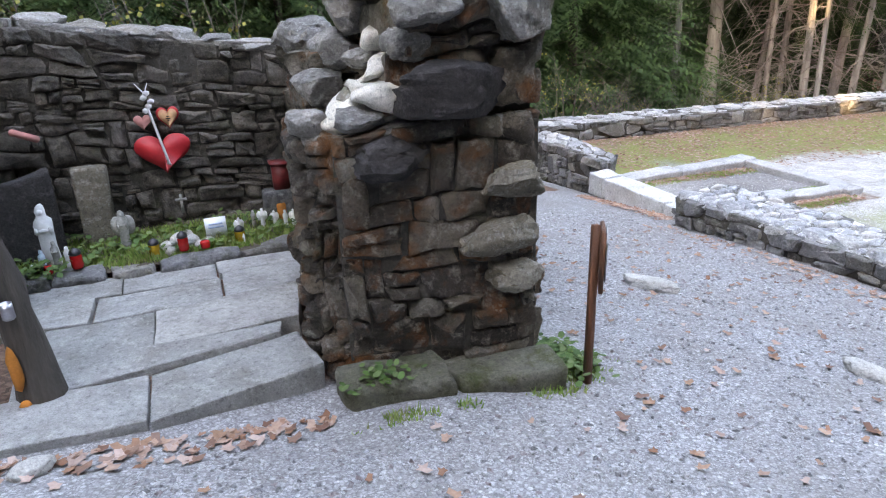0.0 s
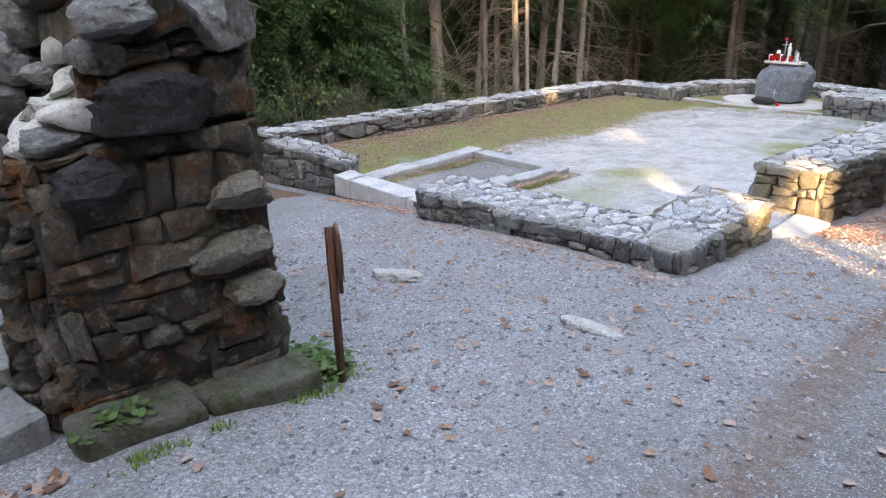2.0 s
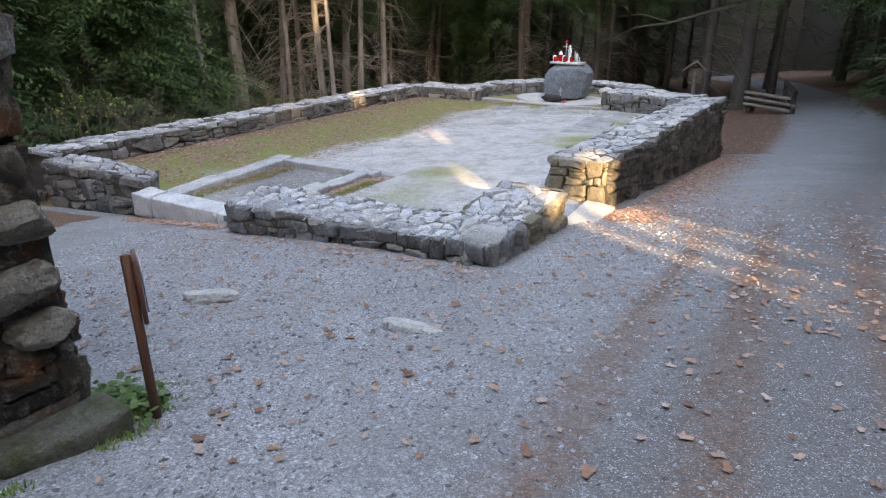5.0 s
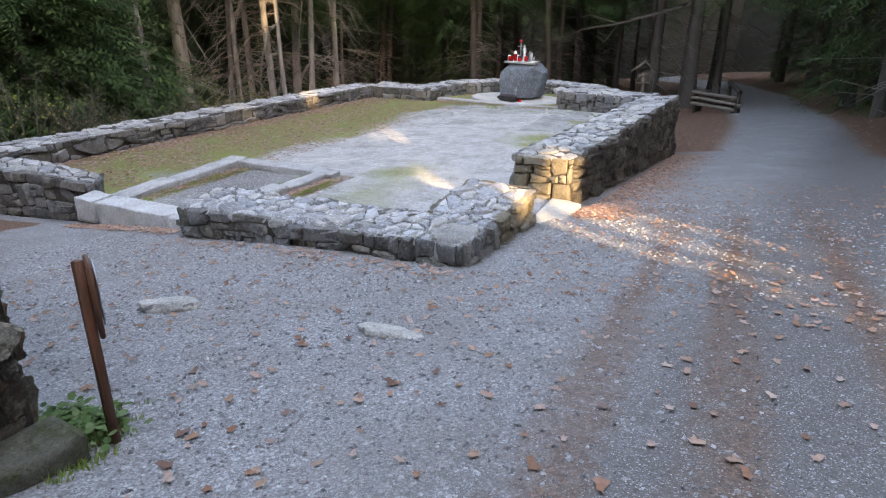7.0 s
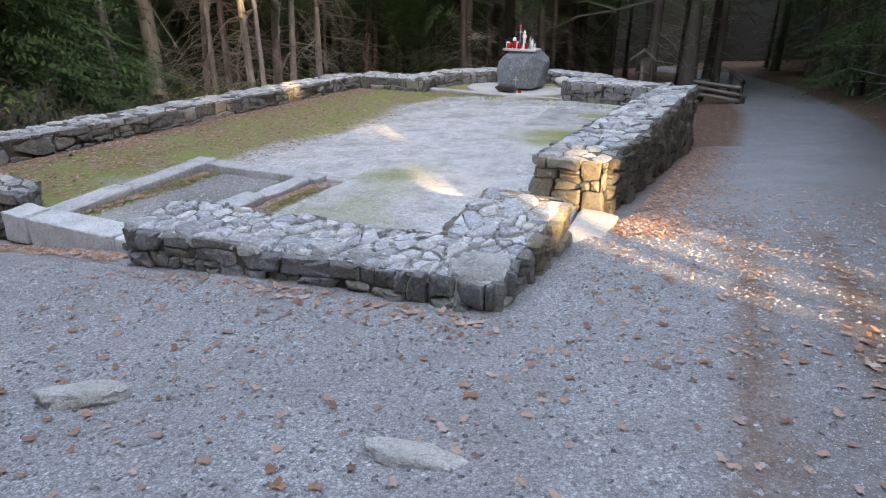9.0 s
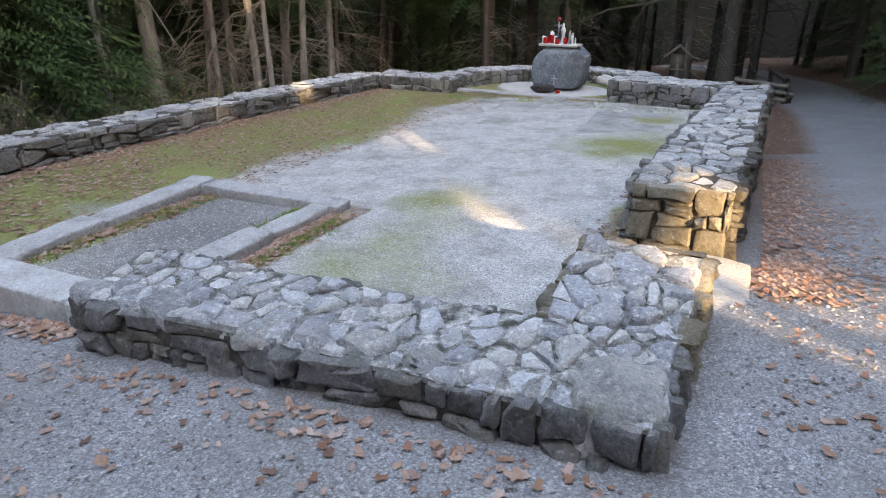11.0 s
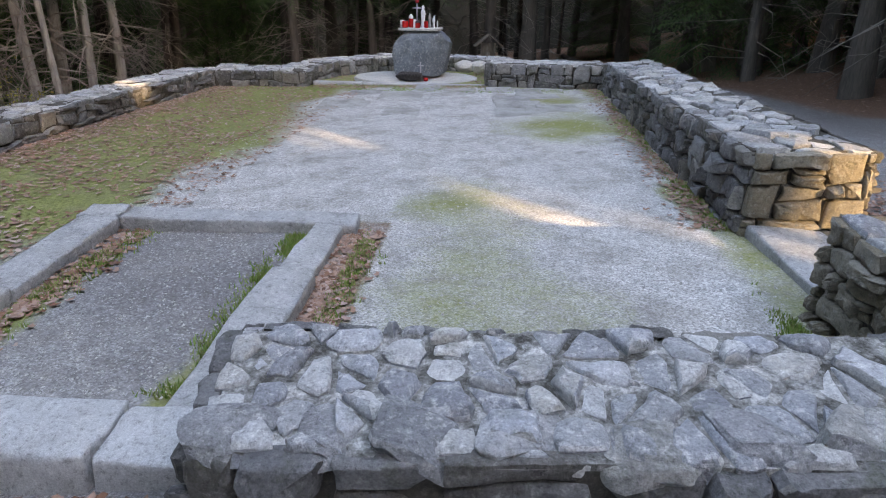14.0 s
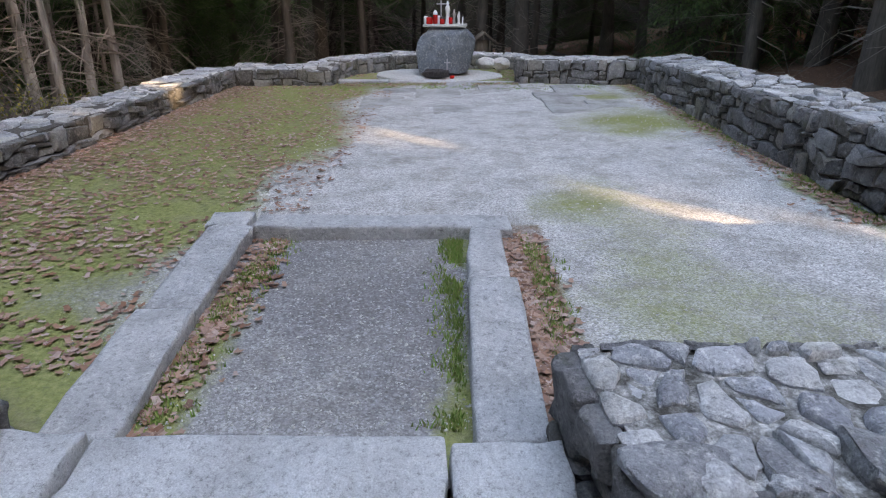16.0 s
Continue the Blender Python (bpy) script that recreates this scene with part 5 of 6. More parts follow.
rock("jamb_stone", (-0.46, 3.32, -0.42), (0.3, 0.3, 0.4), DARK_STONE, 150, "dark rough stone at the foot of the log", "stone", detail=3, rough=0.15, angular=5)

# pillar: big stones, pale mortar and loose caps
for k, (loc, size, m, rz, lab) in enumerate([
        ((1.66, 2.84, 0.74), (0.54, 0.3, 0.25), BLACK_STONE, -8, "big black weathered stone in the pillar"), ((1.40, 2.90, 0.50), (0.36, 0.26, 0.19), BLACK_STONE, -6, "big purple-black stone in the pillar"),
        ((1.30, 3.02, 0.68), (0.24, 0.24, 0.14), CAP_STONE, 10, "pale weathered cap stone on the broken wall"), ((1.12, 3.15, 0.66), (0.15, 0.2, 0.13), CAP_STONE, 40, "pale weathered cap stone on the broken wall"),
        ((1.33, 3.12, 0.80), (0.17, 0.16, 0.10), WARM_STONE, 70, "small tan stone bedded in mortar"), ((1.40, 3.22, 0.93), (0.2, 0.16, 0.10), CAP_STONE, 20, "small grey stone bedded in mortar"),
        ((1.97, 2.84, 1.04), (0.36, 0.32, 0.34), CAP_STONE, 15, "big pale lichened stone on the pillar"), ((1.60, 2.92, 1.10), (0.34, 0.3, 0.17), CAP_STONE, -12, "grey lichened stone on the pillar"),
        ((1.52, 2.98, 0.97), (0.22, 0.22, 0.15), CAP_STONE, 0, "grey lichened stone on the pillar"), ((1.36, 3.5, 0.90), (0.24, 0.26, 0.2), CAP_STONE, 35, "grey stone on the broken wall"),
        ((1.25, 3.5, 0.72), (0.24, 0.22, 0.2), CAP_STONE, 5, "grey stone on the broken wall"), ((1.43, 3.42, 1.06), (0.3, 0.26, 0.22), CAP_STONE, 15, "grey stone on the broken wall"),
        ((1.5, 3.4, 1.26), (0.34, 0.3, 0.2), WARM_STONE, -15, "tan stone on the broken wall"), ((1.34, 4.1, 0.93), (0.3, 0.4, 0.2), CAP_STONE, 5, "grey stone on the broken wall"),
        ((1.4, 4.7, 0.90), (0.34, 0.5, 0.18), CAP_STONE, -5, "grey stone on the broken wall"), ((1.95, 2.82, 0.36), (0.32, 0.2, 0.17), WARM_STONE, -8, "pale squared corner stone of the pillar"),
        ((1.9, 2.81, 0.10), (0.46, 0.22, 0.18), WARM_STONE, -8, "pale squared corner stone of the pillar"), ((1.95, 2.83, -0.12), (0.32, 0.22, 0.18), WARM_STONE, -8, "pale squared corner stone of the pillar")]):
    rock("pillar_stone", loc, size, m, 160 + k, lab, "stone", "pillar stones", rz=rz, detail=4, rough=0.2, angular=9, boxy=0.8)
bm = bmesh.new()
for x, y, z, r in [(1.36, 3.12, 0.76, 0.12), (1.43, 3.14, 0.86, 0.12), (1.48, 3.10, 0.95, 0.10), (1.50, 3.20, 1.06, 0.09), (1.30, 3.08, 0.74, 0.09), (1.42, 3.02, 0.84, 0.08)]:
    ball(bm, (x, y, z), r, 1.3, 0.95, 0.6, 3)
for v in bm.verts:
    v.co += noise.noise_vector(v.co * 7) * 0.06 + noise.noise_vector(v.co * 24) * 0.015
tagged(part("mortar_patch", bm, WHITE_MORTAR), "pale fresh mortar smeared over the broken wall top", "mortar", kind="stuff")
rng = random.Random(9)
for k in range(9):
    x = -0.95 + 0.27 * k
    rock("cap_stone", (x, 5.45 + rng.uniform(-0.06, 0.06), 1.155 - 0.143 * (x + 0.95)), (rng.uniform(0.25, 0.45), 0.5, rng.uniform(0.08, 0.17)), CAP_STONE, 190 + k,
         "pale weathered cap stone on the chapel wall", "stone", "cap stones", rz=rng.uniform(-15, 15), detail=3, rough=0.2, angular=9)

# sign post
post = thing("sign_post", (2.265, 2.615, -0.62), "slim reddish brown wooden post with a small board", "sign post")
bm = bmesh.new()
box(bm, (0, 0, 0.42), (0.034, 0.034, 0.88), None, 0.003)
part("post", bm, POST_WOOD, post)
bm = bmesh.new()
box(bm, (0.03, -0.014, 0.70), (0.17, 0.02, 0.30), Matrix.Rotation(radians(58), 3, "Z"), 0.004)
part("board", bm, POST_WOOD, post, "small brown sign board seen from its edge")
bm = bmesh.new()
box(bm, (0.03 + 0.0145, -0.014 - 0.009, 0.72), (0.13, 0.006, 0.24), Matrix.Rotation(radians(58), 3, "Z"))
part("plate", bm, STEEL, post, "grey information plate")

# boulder altar things
top_z = -0.905
tray = slab("altar_slab", [(19.2, 6.45), (19.62, 6.42), (19.66, 7.32), (19.22, 7.36)], top_z, 0.05, PALE_STONE, None, 210, bevel=0.01, wobble=0.01)
tagged(tray, "thin pale stone slab on top of the boulder", "slab")
for k, (y, g, r, h, lid, lab) in enumerate([(7.22, RED_GLASS, 0.07, 0.2, None, "red glass grave candle on the boulder"), (7.1, RED_GLASS, 0.05, 0.28, WHITE_CLAY, "tall red grave candle with a white lid"), (7.3, WHITE_GLASS, 0.05, 0.22, None, "white glass candle on the boulder"),
                                            (6.95, RED_GLASS, 0.055, 0.16, BLACK_TIN, "red glass grave candle on the boulder"), (6.78, RED_GLASS, 0.05, 0.2, None, "red glass grave candle on the boulder"), (7.04, WHITE_GLASS, 0.05, 0.24, None, "white glass candle on the boulder")]):
    lantern((19.36 + 0.05 * (k % 3), y, top_z), g, r, h, lid, lab, "boulder candles")
figure((19.42, 6.84, top_z), 0.46, WHITE_CLAY, "white statue of a robed woman on the boulder", 31)
figure((19.38, 6.6, top_z), 0.26, WHITE_CLAY, "white angel figurine on the boulder", 32, True, "figurine")
figure((19.34, 6.52, top_z), 0.16, WHITE_CLAY, "small white figurine on the boulder", 33, False, "figurine")
figure((19.5, 6.7, top_z), 0.3, GREY_CLAY, "grey figurine on the boulder", 34, False, "figurine")
cross = thing("altar_cross", (19.5, 6.98, top_z), "dark standing cross with a red tip on the boulder", "cross")
bm = bmesh.new()
box(bm, (0, 0, 0.26), (0.025, 0.03, 0.52), None, 0.004)
box(bm, (0, 0, 0.40), (0.025, 0.2, 0.028), None, 0.004)
part("beam", bm, STEEL, cross)
bm = bmesh.new()
ball(bm, (0, 0, 0.54), 0.045, sub=2)
part("flower", bm, RED_PAINT, cross, "red flower at the tip")
rock("foot_rock", (18.82, 7.05, -1.96), (0.36, 0.62, 0.2), BLACK_STONE, 220, "dark flat broken rock at the foot of the boulder", "rock", detail=3, rough=0.18, angular=6)
bm = bmesh.new()
box(bm, (0, 0, 0.16), (0.02, 0.025, 0.3), None, 0.003)
box(bm, (0, 0, 0.23), (0.02, 0.13, 0.025), None, 0.003)
ob = tagged(part("small_cross", bm, STEEL), "small pale metal cross at the foot of the boulder", "cross")
ob.location = (18.84, 6.83, -1.86)
lantern((18.86, 6.72, -1.955), RED_GLASS, 0.05, 0.1, None, "red glass grave candle at the foot of the boulder", "boulder candles")
for k, (x, y, s) in enumerate([(20.35, 5.95, 0.42), (20.3, 5.6, 0.36)]):
    rock("apse_rock", (x, y, -1.97), (s, s * 1.2, 0.3), PALE_STONE, 230 + k, "pale rock lying by the apse wall", "rock", "apse rocks", rough=0.15)

# log benches, rail and wayside shrine beyond the ruin
def beam(bm, a, b, r, seed=0):
    a, b = Vector(a), Vector(b)
    tube(bm, [a.lerp(b, i / 4) + noise.noise_vector(Vector((seed, i, 0))) * r * 0.2 for i in range(5)], [r] * 5, 8)


def bench(loc, rz, length):
    root = thing("log_bench", loc, "weathered log bench with a low slatted back on leaf covered ground", "bench", "log benches", rz=rz)
    for y, z, r, kind in ((-0.12, 0.28, 0.07, "back_log"), (-0.12, 0.52, 0.07, "back_log"), (-0.14, 0.76, 0.075, "back_log"), (0.08, 0.42, 0.08, "seat_log"), (0.27, 0.42, 0.08, "seat_log")):
        bm = bmesh.new()
        beam(bm, (-length / 2, y, z), (length / 2, y, z), r, z * 10 + y)
        part(kind, bm, SHRINE_WOOD, root)
    for sx in (-0.44, 0.44):
        bm = bmesh.new()
        box(bm, (sx * length, 0.16, 0.14), (0.16, 0.42, 0.44), None, 0.02)
        part("leg", bm, OLD_WOOD, root)
        bm = bmesh.new()
        beam(bm, (sx * length, -0.02, -0.2), (sx * length, -0.02, 0.86), 0.07, 3)
        part("upright", bm, OLD_WOOD, root)


bench((31.1, 2.4, slope(31.1, 2.4)), -121, 2.1)
rail = thing("log_rail", (33.5, 1.6, slope(33.5, 1.6)), "low weathered log rail beside the road", "rail", rz=12)
for k, x in enumerate((0.0, 2.6)):
    bm = bmesh.new()
    beam(bm, (x, 0, -0.2), (x, 0, 0.8), 0.09, k)
    part("post", bm, OLD_WOOD, rail)
bm = bmesh.new()
beam(bm, (-0.3, 0, 0.72), (2.9, 0, 0.74), 0.1, 5)
part("rail_log", bm, OLD_WOOD, rail)

shrine = thing("wayside_shrine", (32.2, 5.6, slope(32.2, 5.6)), "small dark wooden wayside shrine with a gabled roof", "shrine", rz=-80)
bm = bmesh.new()
box(bm, (0, 0, 0.75), (0.16, 0.16, 1.7), None, 0.02)
part("post", bm, SHRINE_WOOD, shrine)
bm = bmesh.new()
box(bm, (0, 0.08, 1.65), (0.55, 0.06, 0.6), None, 0.01)
box(bm, (-0.27, -0.06, 1.65), (0.04, 0.24, 0.6), None, 0.005)
box(bm, (0.27, -0.06, 1.65), (0.04, 0.24, 0.6), None, 0.005)
box(bm, (0, -0.06, 1.36), (0.58, 0.26, 0.04), None, 0.005)
part("case", bm, SHRINE_WOOD, shrine)
for sg in (-1, 1):
    bm = bmesh.new()
    box(bm, (sg * 0.27, -0.05, 2.06), (0.74, 0.6, 0.05), Matrix.Rotation(radians(sg * 38), 3, "Y"), 0.008)
    part("roof_side", bm, SHRINE_WOOD, shrine, "mossy board roof")


# ---- shrubs ----
def shrub(loc, h, seed, leaves, label, stems=14):
    rng = random.Random(seed)
    root = thing("shrub", loc, label, "shrub", "shrubs behind the wall")
    bm = bmesh.new()
    tips = []
    for _ in range(stems):
        a, sp = rng.uniform(0, 6.283), rng.uniform(0.1, 0.7)
        b = Vector((rng.uniform(-0.2, 0.2), rng.uniform(-0.2, 0.2), -0.1))
        top = b + Vector((math.cos(a) * sp * h * 0.7, math.sin(a) * sp * h * 0.7, h * rng.uniform(0.6, 1.1)))
        mid = b.lerp(top, 0.5) + Vector((rng.uniform(-0.1, 0.1), rng.uniform(-0.1, 0.1), 0.12 * h))
        tube(bm, [b, mid, top], [0.013, 0.009, 0.003], 4)
        for _ in range(7):
            p = mid.lerp(top, rng.random())
            e = p + Vector((rng.uniform(-0.35, 0.35), rng.uniform(-0.35, 0.35), rng.uniform(0, 0.4)))
            tube(bm, [p, e], [0.005, 0.002], 3)
            tips += [p.lerp(e, rng.random()), e]
    tagged(part("brush", bm, BRUSH, root), kind="stuff")
    verts, faces = [], []
    for p in tips:
        if rng.random() < leaves:
            for _ in range(2):
                d = Vector((rng.uniform(-1, 1), rng.uniform(-1, 1), rng.uniform(-1, 1))).normalized() * 0.05
                e = d.orthogonal().normalized() * 0.022
                k = len(verts)
                q = p + d * rng.uniform(0, 1)
                verts += [q, q + d * 0.5 + e, q + d, q + d * 0.5 - e]
                faces.append((k, k + 1, k + 2, k + 3))
    if faces:
        tagged(mesh_obj("leaves", verts, faces, SHRUB_LEAF, root), kind="stuff")
    return root


leafy = shrub((8.5, 12.9, slope(8.5, 12.9)), 2.4, 301, 0.5, "thin shrub with sparse yellowing leaves behind the wall")
bare = shrub((10.2, 13.0, slope(10.2, 13)), 1.9, 302, 0.06, "bare brown thicket of dead stems behind the wall", 26)
rng = random.Random(303)
for k in range(22):
    x = rng.uniform(3.5, 20)
    y = rng.uniform(12.4, 15.5) + (0.0 if x > 6 else 0.0)
    m = pose(x, y, slope(x, y), 0, 0, rng.uniform(0, 360)) @ Matrix.Scale(rng.uniform(0.6, 1.1), 4)
    copy_thing(leafy if rng.random() < 0.45 else bare, m)
for x, y in ((-0.5, 7.2), (0.4, 7.6), (1.3, 7.4), (2.6, 8.6), (3.4, 9.6), (4.6, 10.8)):
    copy_thing(leafy, pose(x, y, slope(x, y), 0, 0, rng.uniform(0, 360)))


# ---- loose stuff on the ground ----
WALLS = [(5.7, 2.4, 7.9, 3.5), (5.7, 2.4, 6.75, 6.3), (9.0, 2.2, 12.5, 3.34), (12.4, 2.2, 18.0, 3.22), (-2, 2.75, 1.3, 6.0), (1.0, 2.55, 2.5, 5.4), (6.05, 6.1, 6.5, 8.3), (6.3, 8.2, 7.1, 11.2)]


def free(x, y):
    return not any(a < x < c and b < y < d for a, b, c, d in WALLS)


def top_of(x, y):
    if 6.5 < x < 21.4 and 3.05 < y < 11.0:
        return nave_z(x, y) + 0.012 * noise.noise((x * 2, y * 2, 5))
    return ground_z(x, y)


def scatter(name, n, place, build, material, label, category, seed):
    rng = random.Random(seed)
    verts, faces = [], []
    made = 0
    for _ in range(n * 4):
        if made >= n:
            break
        p = place(rng)
        if p is None:
            continue
        build(verts, faces, p, rng)
        made += 1
    ob = mesh_obj(name, verts, faces, material)
    return tagged(ob, label, category, kind="stuff")


def chip(size0, size1):
    def build(verts, faces, p, rng):
        s = size0 + (size1 - size0) * rng.random() ** 3
        a = rng.uniform(0, 6.283)
        ca, sa = math.cos(a), math.sin(a)
        k = len(verts)
        for x, y, z in ((1, 0, 0.1), (0.1, 0.8, 0), (-1, 0.1, 0.15), (-0.1, -0.7, 0.05), (0.3, 0.2, 0.7), (-0.35, -0.1, 0.55)):
            x, y, z = x * s * rng.uniform(0.7, 1.2), y * s * rng.uniform(0.7, 1.2), z * s * rng.uniform(0.6, 1.2)
            verts.append((p[0] + ca * x - sa * y, p[1] + sa * x + ca * y, p[2] + z - 0.002))
        faces.extend([(k, k + 1, k + 4), (k + 1, k + 5, k + 4), (k + 1, k + 2, k + 5), (k + 2, k + 3, k + 5), (k + 3, k + 4, k + 5), (k + 3, k, k + 4)])
    return build


def path_place(rng):
    x = 0.2 + 9.5 * rng.random() ** 1.3
    y = rng.uniform(-1.6, 7.0)
    if not free(x, y) or (x > 6.4 and y > 3) or rng.random() < 0.75 * smooth01(2.4 - 0.1 * x - y, 0, 2):
        return None
    return x, y, top_of(x, y)


def nave_place(rng):
    x, y = 6.7 + 9 * rng.random() ** 1.6, rng.uniform(3.4, 8.6)
    return (x, y, top_of(x, y)) if free(x, y) else None


scatter("gravel", 46000, path_place, chip(0.005, 0.024), PEBBLE, "loose grey stone chips on the path", "gravel", 401)
scatter("grit", 15000, nave_place, chip(0.005, 0.017), PALE_STONE, "pale stone chips on the floor of the ruin", "gravel", 402)


def leaf(verts, faces, p, rng):
    s = rng.uniform(0.025, 0.052)
    a = rng.uniform(0, 6.283)
    tx, ty = rng.uniform(-0.15, 0.15), rng.uniform(-0.15, 0.15)
    curl = rng.uniform(0.0, 0.3)
    k = len(verts)
    verts.append((p[0], p[1], p[2] + 0.012))
    n = 9
    for i in range(n):
        b = 6.2832 * i / n
        r = s * (1.0 if i % 2 == 0 else 0.5) * rng.uniform(0.85, 1.15) * (0.75 + 0.25 * math.cos(b))
        x, y = r * math.cos(b), r * math.sin(b) * 0.85
        z = 0.012 + abs(tx * x + ty * y) * 0.8 + curl * r * r / s
        verts.append((p[0] + math.cos(a) * x - math.sin(a) * y, p[1] + math.sin(a) * x + math.cos(a) * y, p[2] + z))
    for i in range(n):
        faces.append((k, k + 1 + i, k + 1 + (i + 1) % n))


def leaf_place(rng):
    r = rng.random()
    if r < 0.36:
        x, y = rng.uniform(7.0, 18), 11.0 - 3.2 * rng.random() ** 1.35
    elif r < 0.44:
        x = rng.uniform(9.2, 18)
        y = 3.40 - 0.027 * (x - 9.1) + abs(rng.gauss(0, 0.15))
        if rng.random() < 0.4:
            return None
    elif r < 0.54:
        x, y = rng.uniform(8.2, 17.5), 2.25 - abs(rng.gauss(0, 0.4))
    elif r < 0.62:
        x, y = 5.74 - abs(rng.gauss(0, 0.22)), rng.uniform(2.6, 6.1)
        if rng.random() < 0.9:
            return None
    elif r < 0.68:
        x, y = rng.gauss(5.98, 0.08), rng.uniform(6.1, 8.2)
        if rng.random() < 0.55:
            return None
    elif r < 0.73:
        x, y = rng.gauss(8.9, 0.25), rng.gauss(2.05, 0.14)
    elif r < 0.79:
        x, y = rng.uniform(6.6, 9.0), rng.choice((7.9, 6.16, 6.16)) + rng.gauss(0, 0.08)
    elif r < 0.83:
        x, y = (rng.uniform(17.8, 18.3), rng.uniform(5.4, 9.0)) if rng.random() < 0.6 else (rng.uniform(18.5, 20.8), rng.choice((rng.uniform(8.3, 9.0), rng.uniform(5.2, 5.8))))
    elif r < 0.87:
        x, y = rng.uniform(-0.4, 1.0), 2.74 + 0.12 * rng.random() - abs(rng.gauss(0, 0.1))
        if rng.random() < 0.8:
            return None
    elif r < 0.90:
        x, y = rng.uniform(5.0, 12.0), rng.uniform(-1.5, 2.2)
    elif r < 0.975:
        x, y = rng.uniform(7.0, 15), rng.uniform(8.4, 11.0)
    else:
        x, y = rng.uniform(0.3, 6), rng.uniform(-1.2, 6)
    if not free(x, y) or y > 11.0:
        return None
    if x > 7 and 6.6 < y < 10.6 and x > 9.2 - 2 * (y > 8.4) and noise.noise((x * 1.3, y * 1.3, 6)) < rng.uniform(-0.7, 0.25) + 0.12 * (10.0 - y) / 3:
        return None
    return x, y, top_of(x, y)


scatter("fallen_leaves", 19000, leaf_place, leaf, DEAD_LEAF, "dry brown and pinkish fallen leaves", "leaves", 403)


def far_litter(rng):
    x, y = rng.uniform(18.5, 36), rng.uniform(-7, 4.5)
    if abs(y - road_mid(x)) < 1.4:
        return None
    return x, y, ground_z(x, y)


scatter("leaf_litter", 5000, far_litter, leaf, DEAD_LEAF, "dry red-brown leaf litter beside the road", "leaves", 404)


def blade(verts, faces, p, rng):
    for _ in range(4):
        h = rng.uniform(0.012, 0.045)
        a = rng.uniform(0, 6.283)
        dx, dy = math.cos(a) * 0.006, math.sin(a) * 0.006
        lx, ly = rng.uniform(-0.6, 0.6) * h, rng.uniform(-0.6, 0.6) * h
        ox, oy = rng.gauss(0, 0.015), rng.gauss(0, 0.015)
        k = len(verts)
        verts.extend([(p[0] + ox - dx, p[1] + oy - dy, p[2] - 0.005), (p[0] + ox + dx, p[1] + oy + dy, p[2] - 0.005), (p[0] + ox + lx, p[1] + oy + ly, p[2] + h)])
        faces.append((k, k + 1, k + 2))


def grass_place(rng):
    r = rng.random()
    if r < 0.14:
        x, y = rng.uniform(6.7, 8.9), 6.58 + abs(rng.gauss(0, 0.07))
    elif r < 0.24:
        x, y = rng.uniform(6.7, 8.9), 7.95 - abs(rng.gauss(0, 0.09))
    elif r < 0.36:
        x, y = rng.uniform(7.0, 9.0), 6.14 - abs(rng.gauss(0, 0.06))
    elif r < 0.5:
        x = rng.uniform(9.2, 17.6)
        y = 3.38 - 0.027 * (x - 9.1) + abs(rng.gauss(0, 0.07))
    elif r < 0.58:
        x, y = rng.gauss(7.2, 0.3), 3.5 + abs(rng.gauss(0, 0.06))
    elif r < 0.76:
        x, y = rng.uniform(-0.6, 1.3), rng.uniform(4.58, 5.1)
        return x, y, bed_z(y)
    elif r < 0.86:
        x, y = rng.gauss(2.2, 0.09), rng.gauss(2.85, 0.09)
        return x, y, ground_z(x, y)
    elif r < 0.875:
        x, y = rng.uniform(1.05, 2.2), 2.62 - 0.1 * rng.random()
        return (x, y, ground_z(x, y)) if noise.noise((x * 5, y * 5, 2)) > 0.1 else None
    else:
        x, y = rng.uniform(17.2, 18.3), rng.uniform(3.6, 9.0)
    if not free(x, y) or noise.noise((x * 2.6, y * 2.6, 4)) < rng.uniform(-0.35, 0.5):
        return None
    return x, y, top_of(x, y)


scatter("grass", 7500, grass_place, blade, GRASS, "short green grass tufts along stones and walls", "grass", 405)


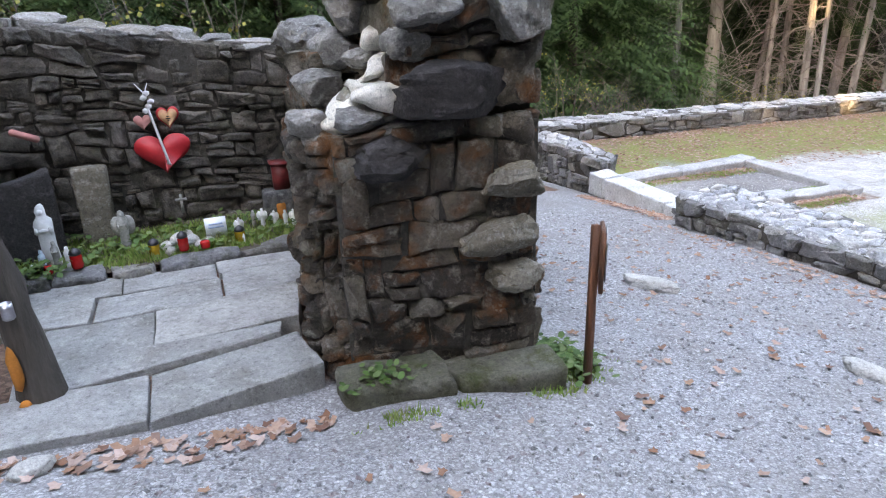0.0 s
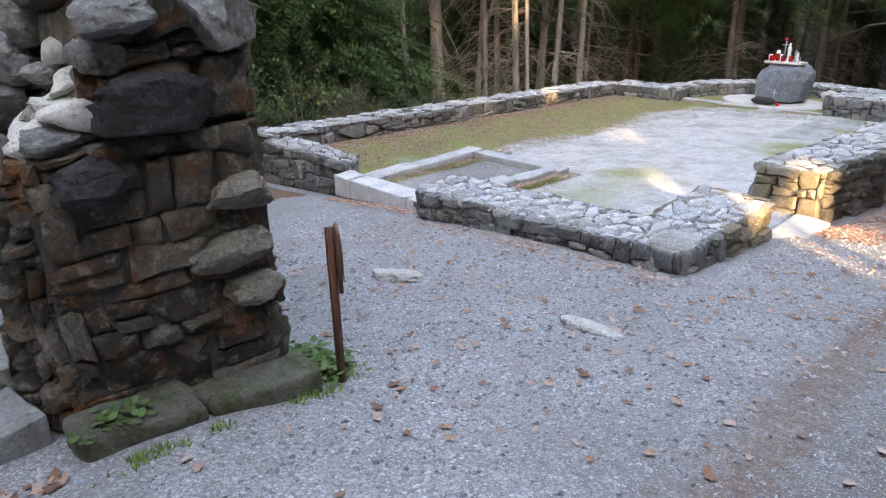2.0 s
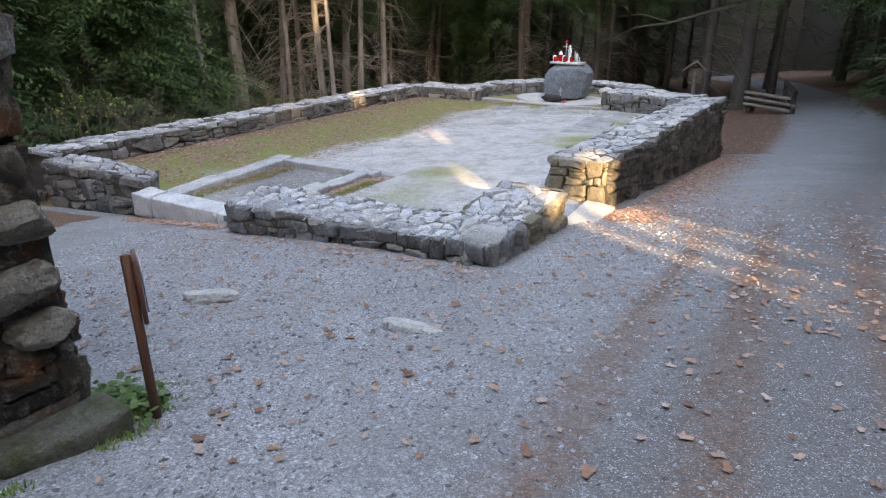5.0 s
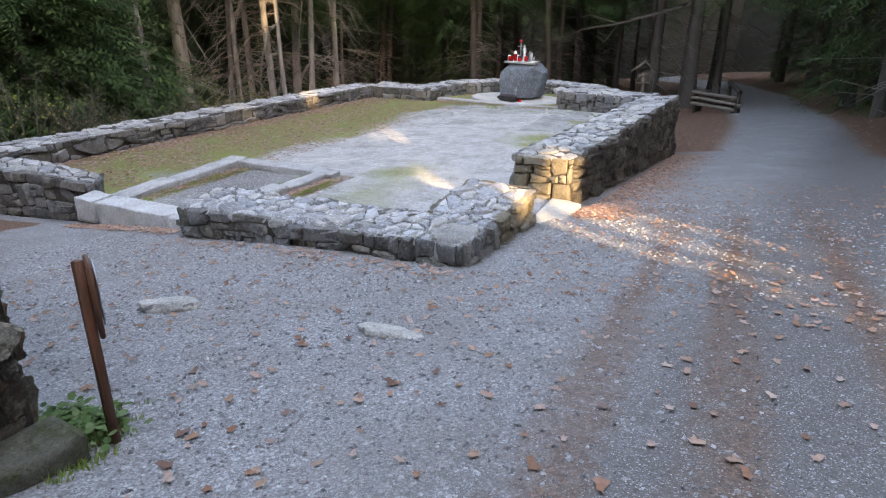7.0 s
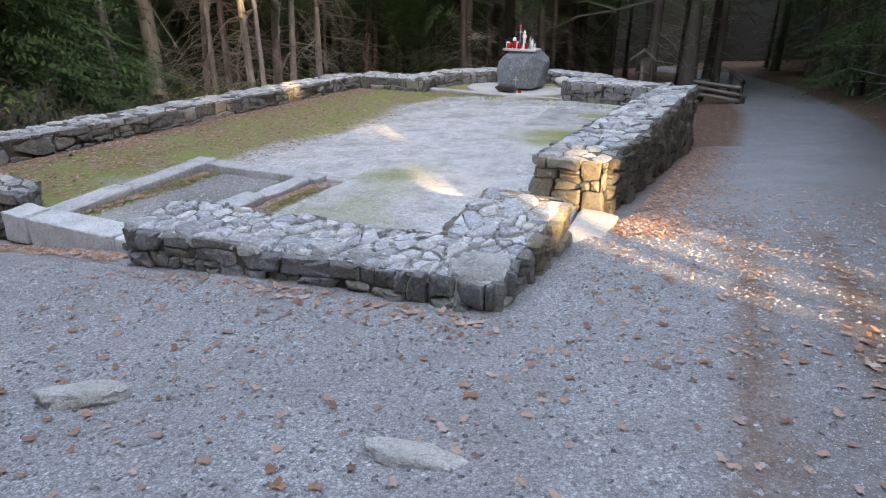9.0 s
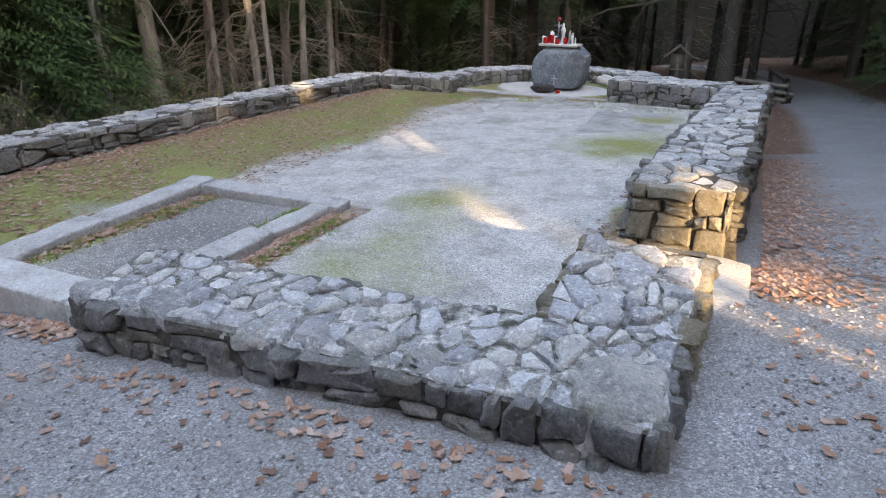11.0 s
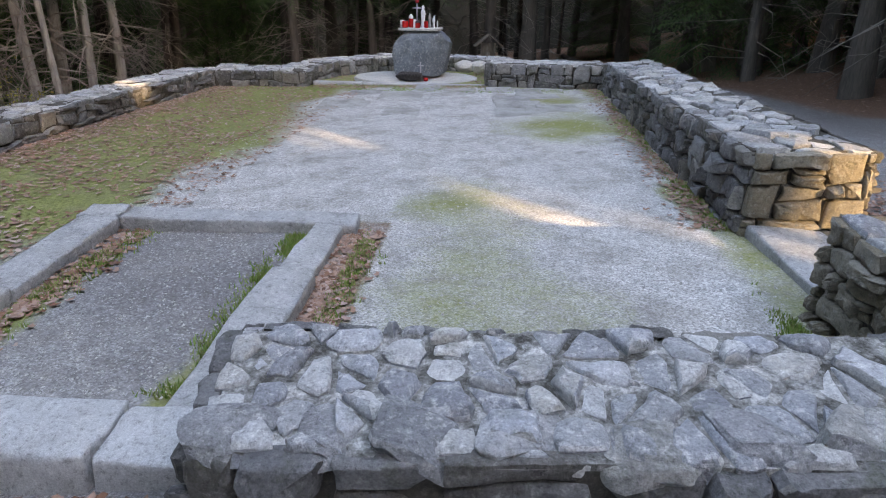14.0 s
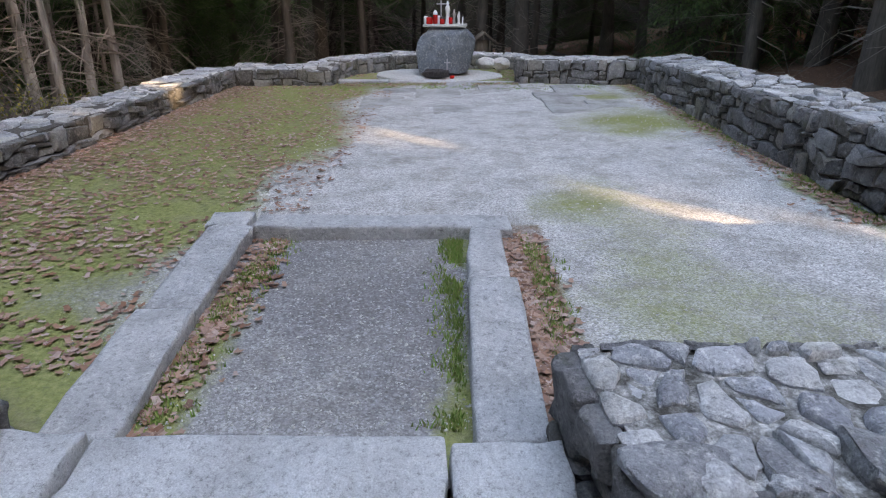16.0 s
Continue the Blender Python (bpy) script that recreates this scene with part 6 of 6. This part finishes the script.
def ivy(verts, faces, p, rng):
    s = rng.uniform(0.010, 0.024)
    z = p[2] + rng.uniform(0.01, 0.09)
    a = rng.uniform(0, 6.283)
    k = len(verts)
    t1, t2 = rng.uniform(-0.5, 0.5), rng.uniform(-0.5, 0.5)
    for i in range(5):
        b = a + 6.2832 * i / 5
        x, y = s * math.cos(b), s * math.sin(b)
        verts.append((p[0] + x, p[1] + y, z + t1 * x + t2 * y))
    faces.append((k, k + 1, k + 2, k + 3, k + 4))


def ivy_place(rng):
    r = rng.random()
    if r < 0.45:
        x, y = rng.gauss(2.22, 0.10), rng.gauss(2.86, 0.11)
        return x, y, ground_z(x, y)
    if r < 0.6:
        x, y = rng.gauss(1.25, 0.08), rng.gauss(2.78, 0.04)
        if rng.random() < 0.6:
            return None
        return x, y, -0.43
    if r < 0.7:
        x, y = rng.gauss(-0.35, 0.07), rng.gauss(4.55, 0.05)
        return x, y, -0.3
    x, y = rng.uniform(-0.5, 1.3), rng.uniform(4.62, 5.1)
    return x, y, bed_z(y) - 0.01


scatter("ground_plants", 1300, ivy_place, ivy, leaf_mat("ivy", [(0.04, 0.09, 0.025), (0.08, 0.15, 0.04), (0.13, 0.18, 0.075)]), "small green leafy plants at the foot of the stones", "plants", 406)

rock("corner_stone", (6.09, 2.8, -1.27), (0.5, 0.44, 0.35), EDGE_STONE, 240, "big mossy corner stone of the low wall", "stone", rz=5, detail=4, rough=0.12, boxy=0.45)

# a long bare limb of the big tree beside the road
bm = bmesh.new()
limb = [Vector((0.0, 0.0, 5.0)), Vector((-0.9, 0.7, 4.55)), Vector((-1.1, 3.3, 3.75)), Vector((-1.0, 5.0, 3.45)), Vector((-0.9, 6.3, 2.75))]
tube(bm, limb, [0.10, 0.085, 0.065, 0.05, 0.02], 7)
tube(bm, [limb[2], Vector((-1.0, 4.6, 4.1)), Vector((-0.8, 6.0, 3.9))], [0.05, 0.035, 0.012], 6)
tube(bm, [limb[3], Vector((-0.9, 5.6, 2.7)), Vector((-1.0, 6.0, 1.9))], [0.035, 0.02, 0.008], 5)
tube(bm, [limb[2], Vector((-1.2, 3.9, 2.9)), Vector((-1.1, 4.6, 2.3))], [0.03, 0.02, 0.008], 5)
part("limb", bm, BARK, big, "long bent bare limb")
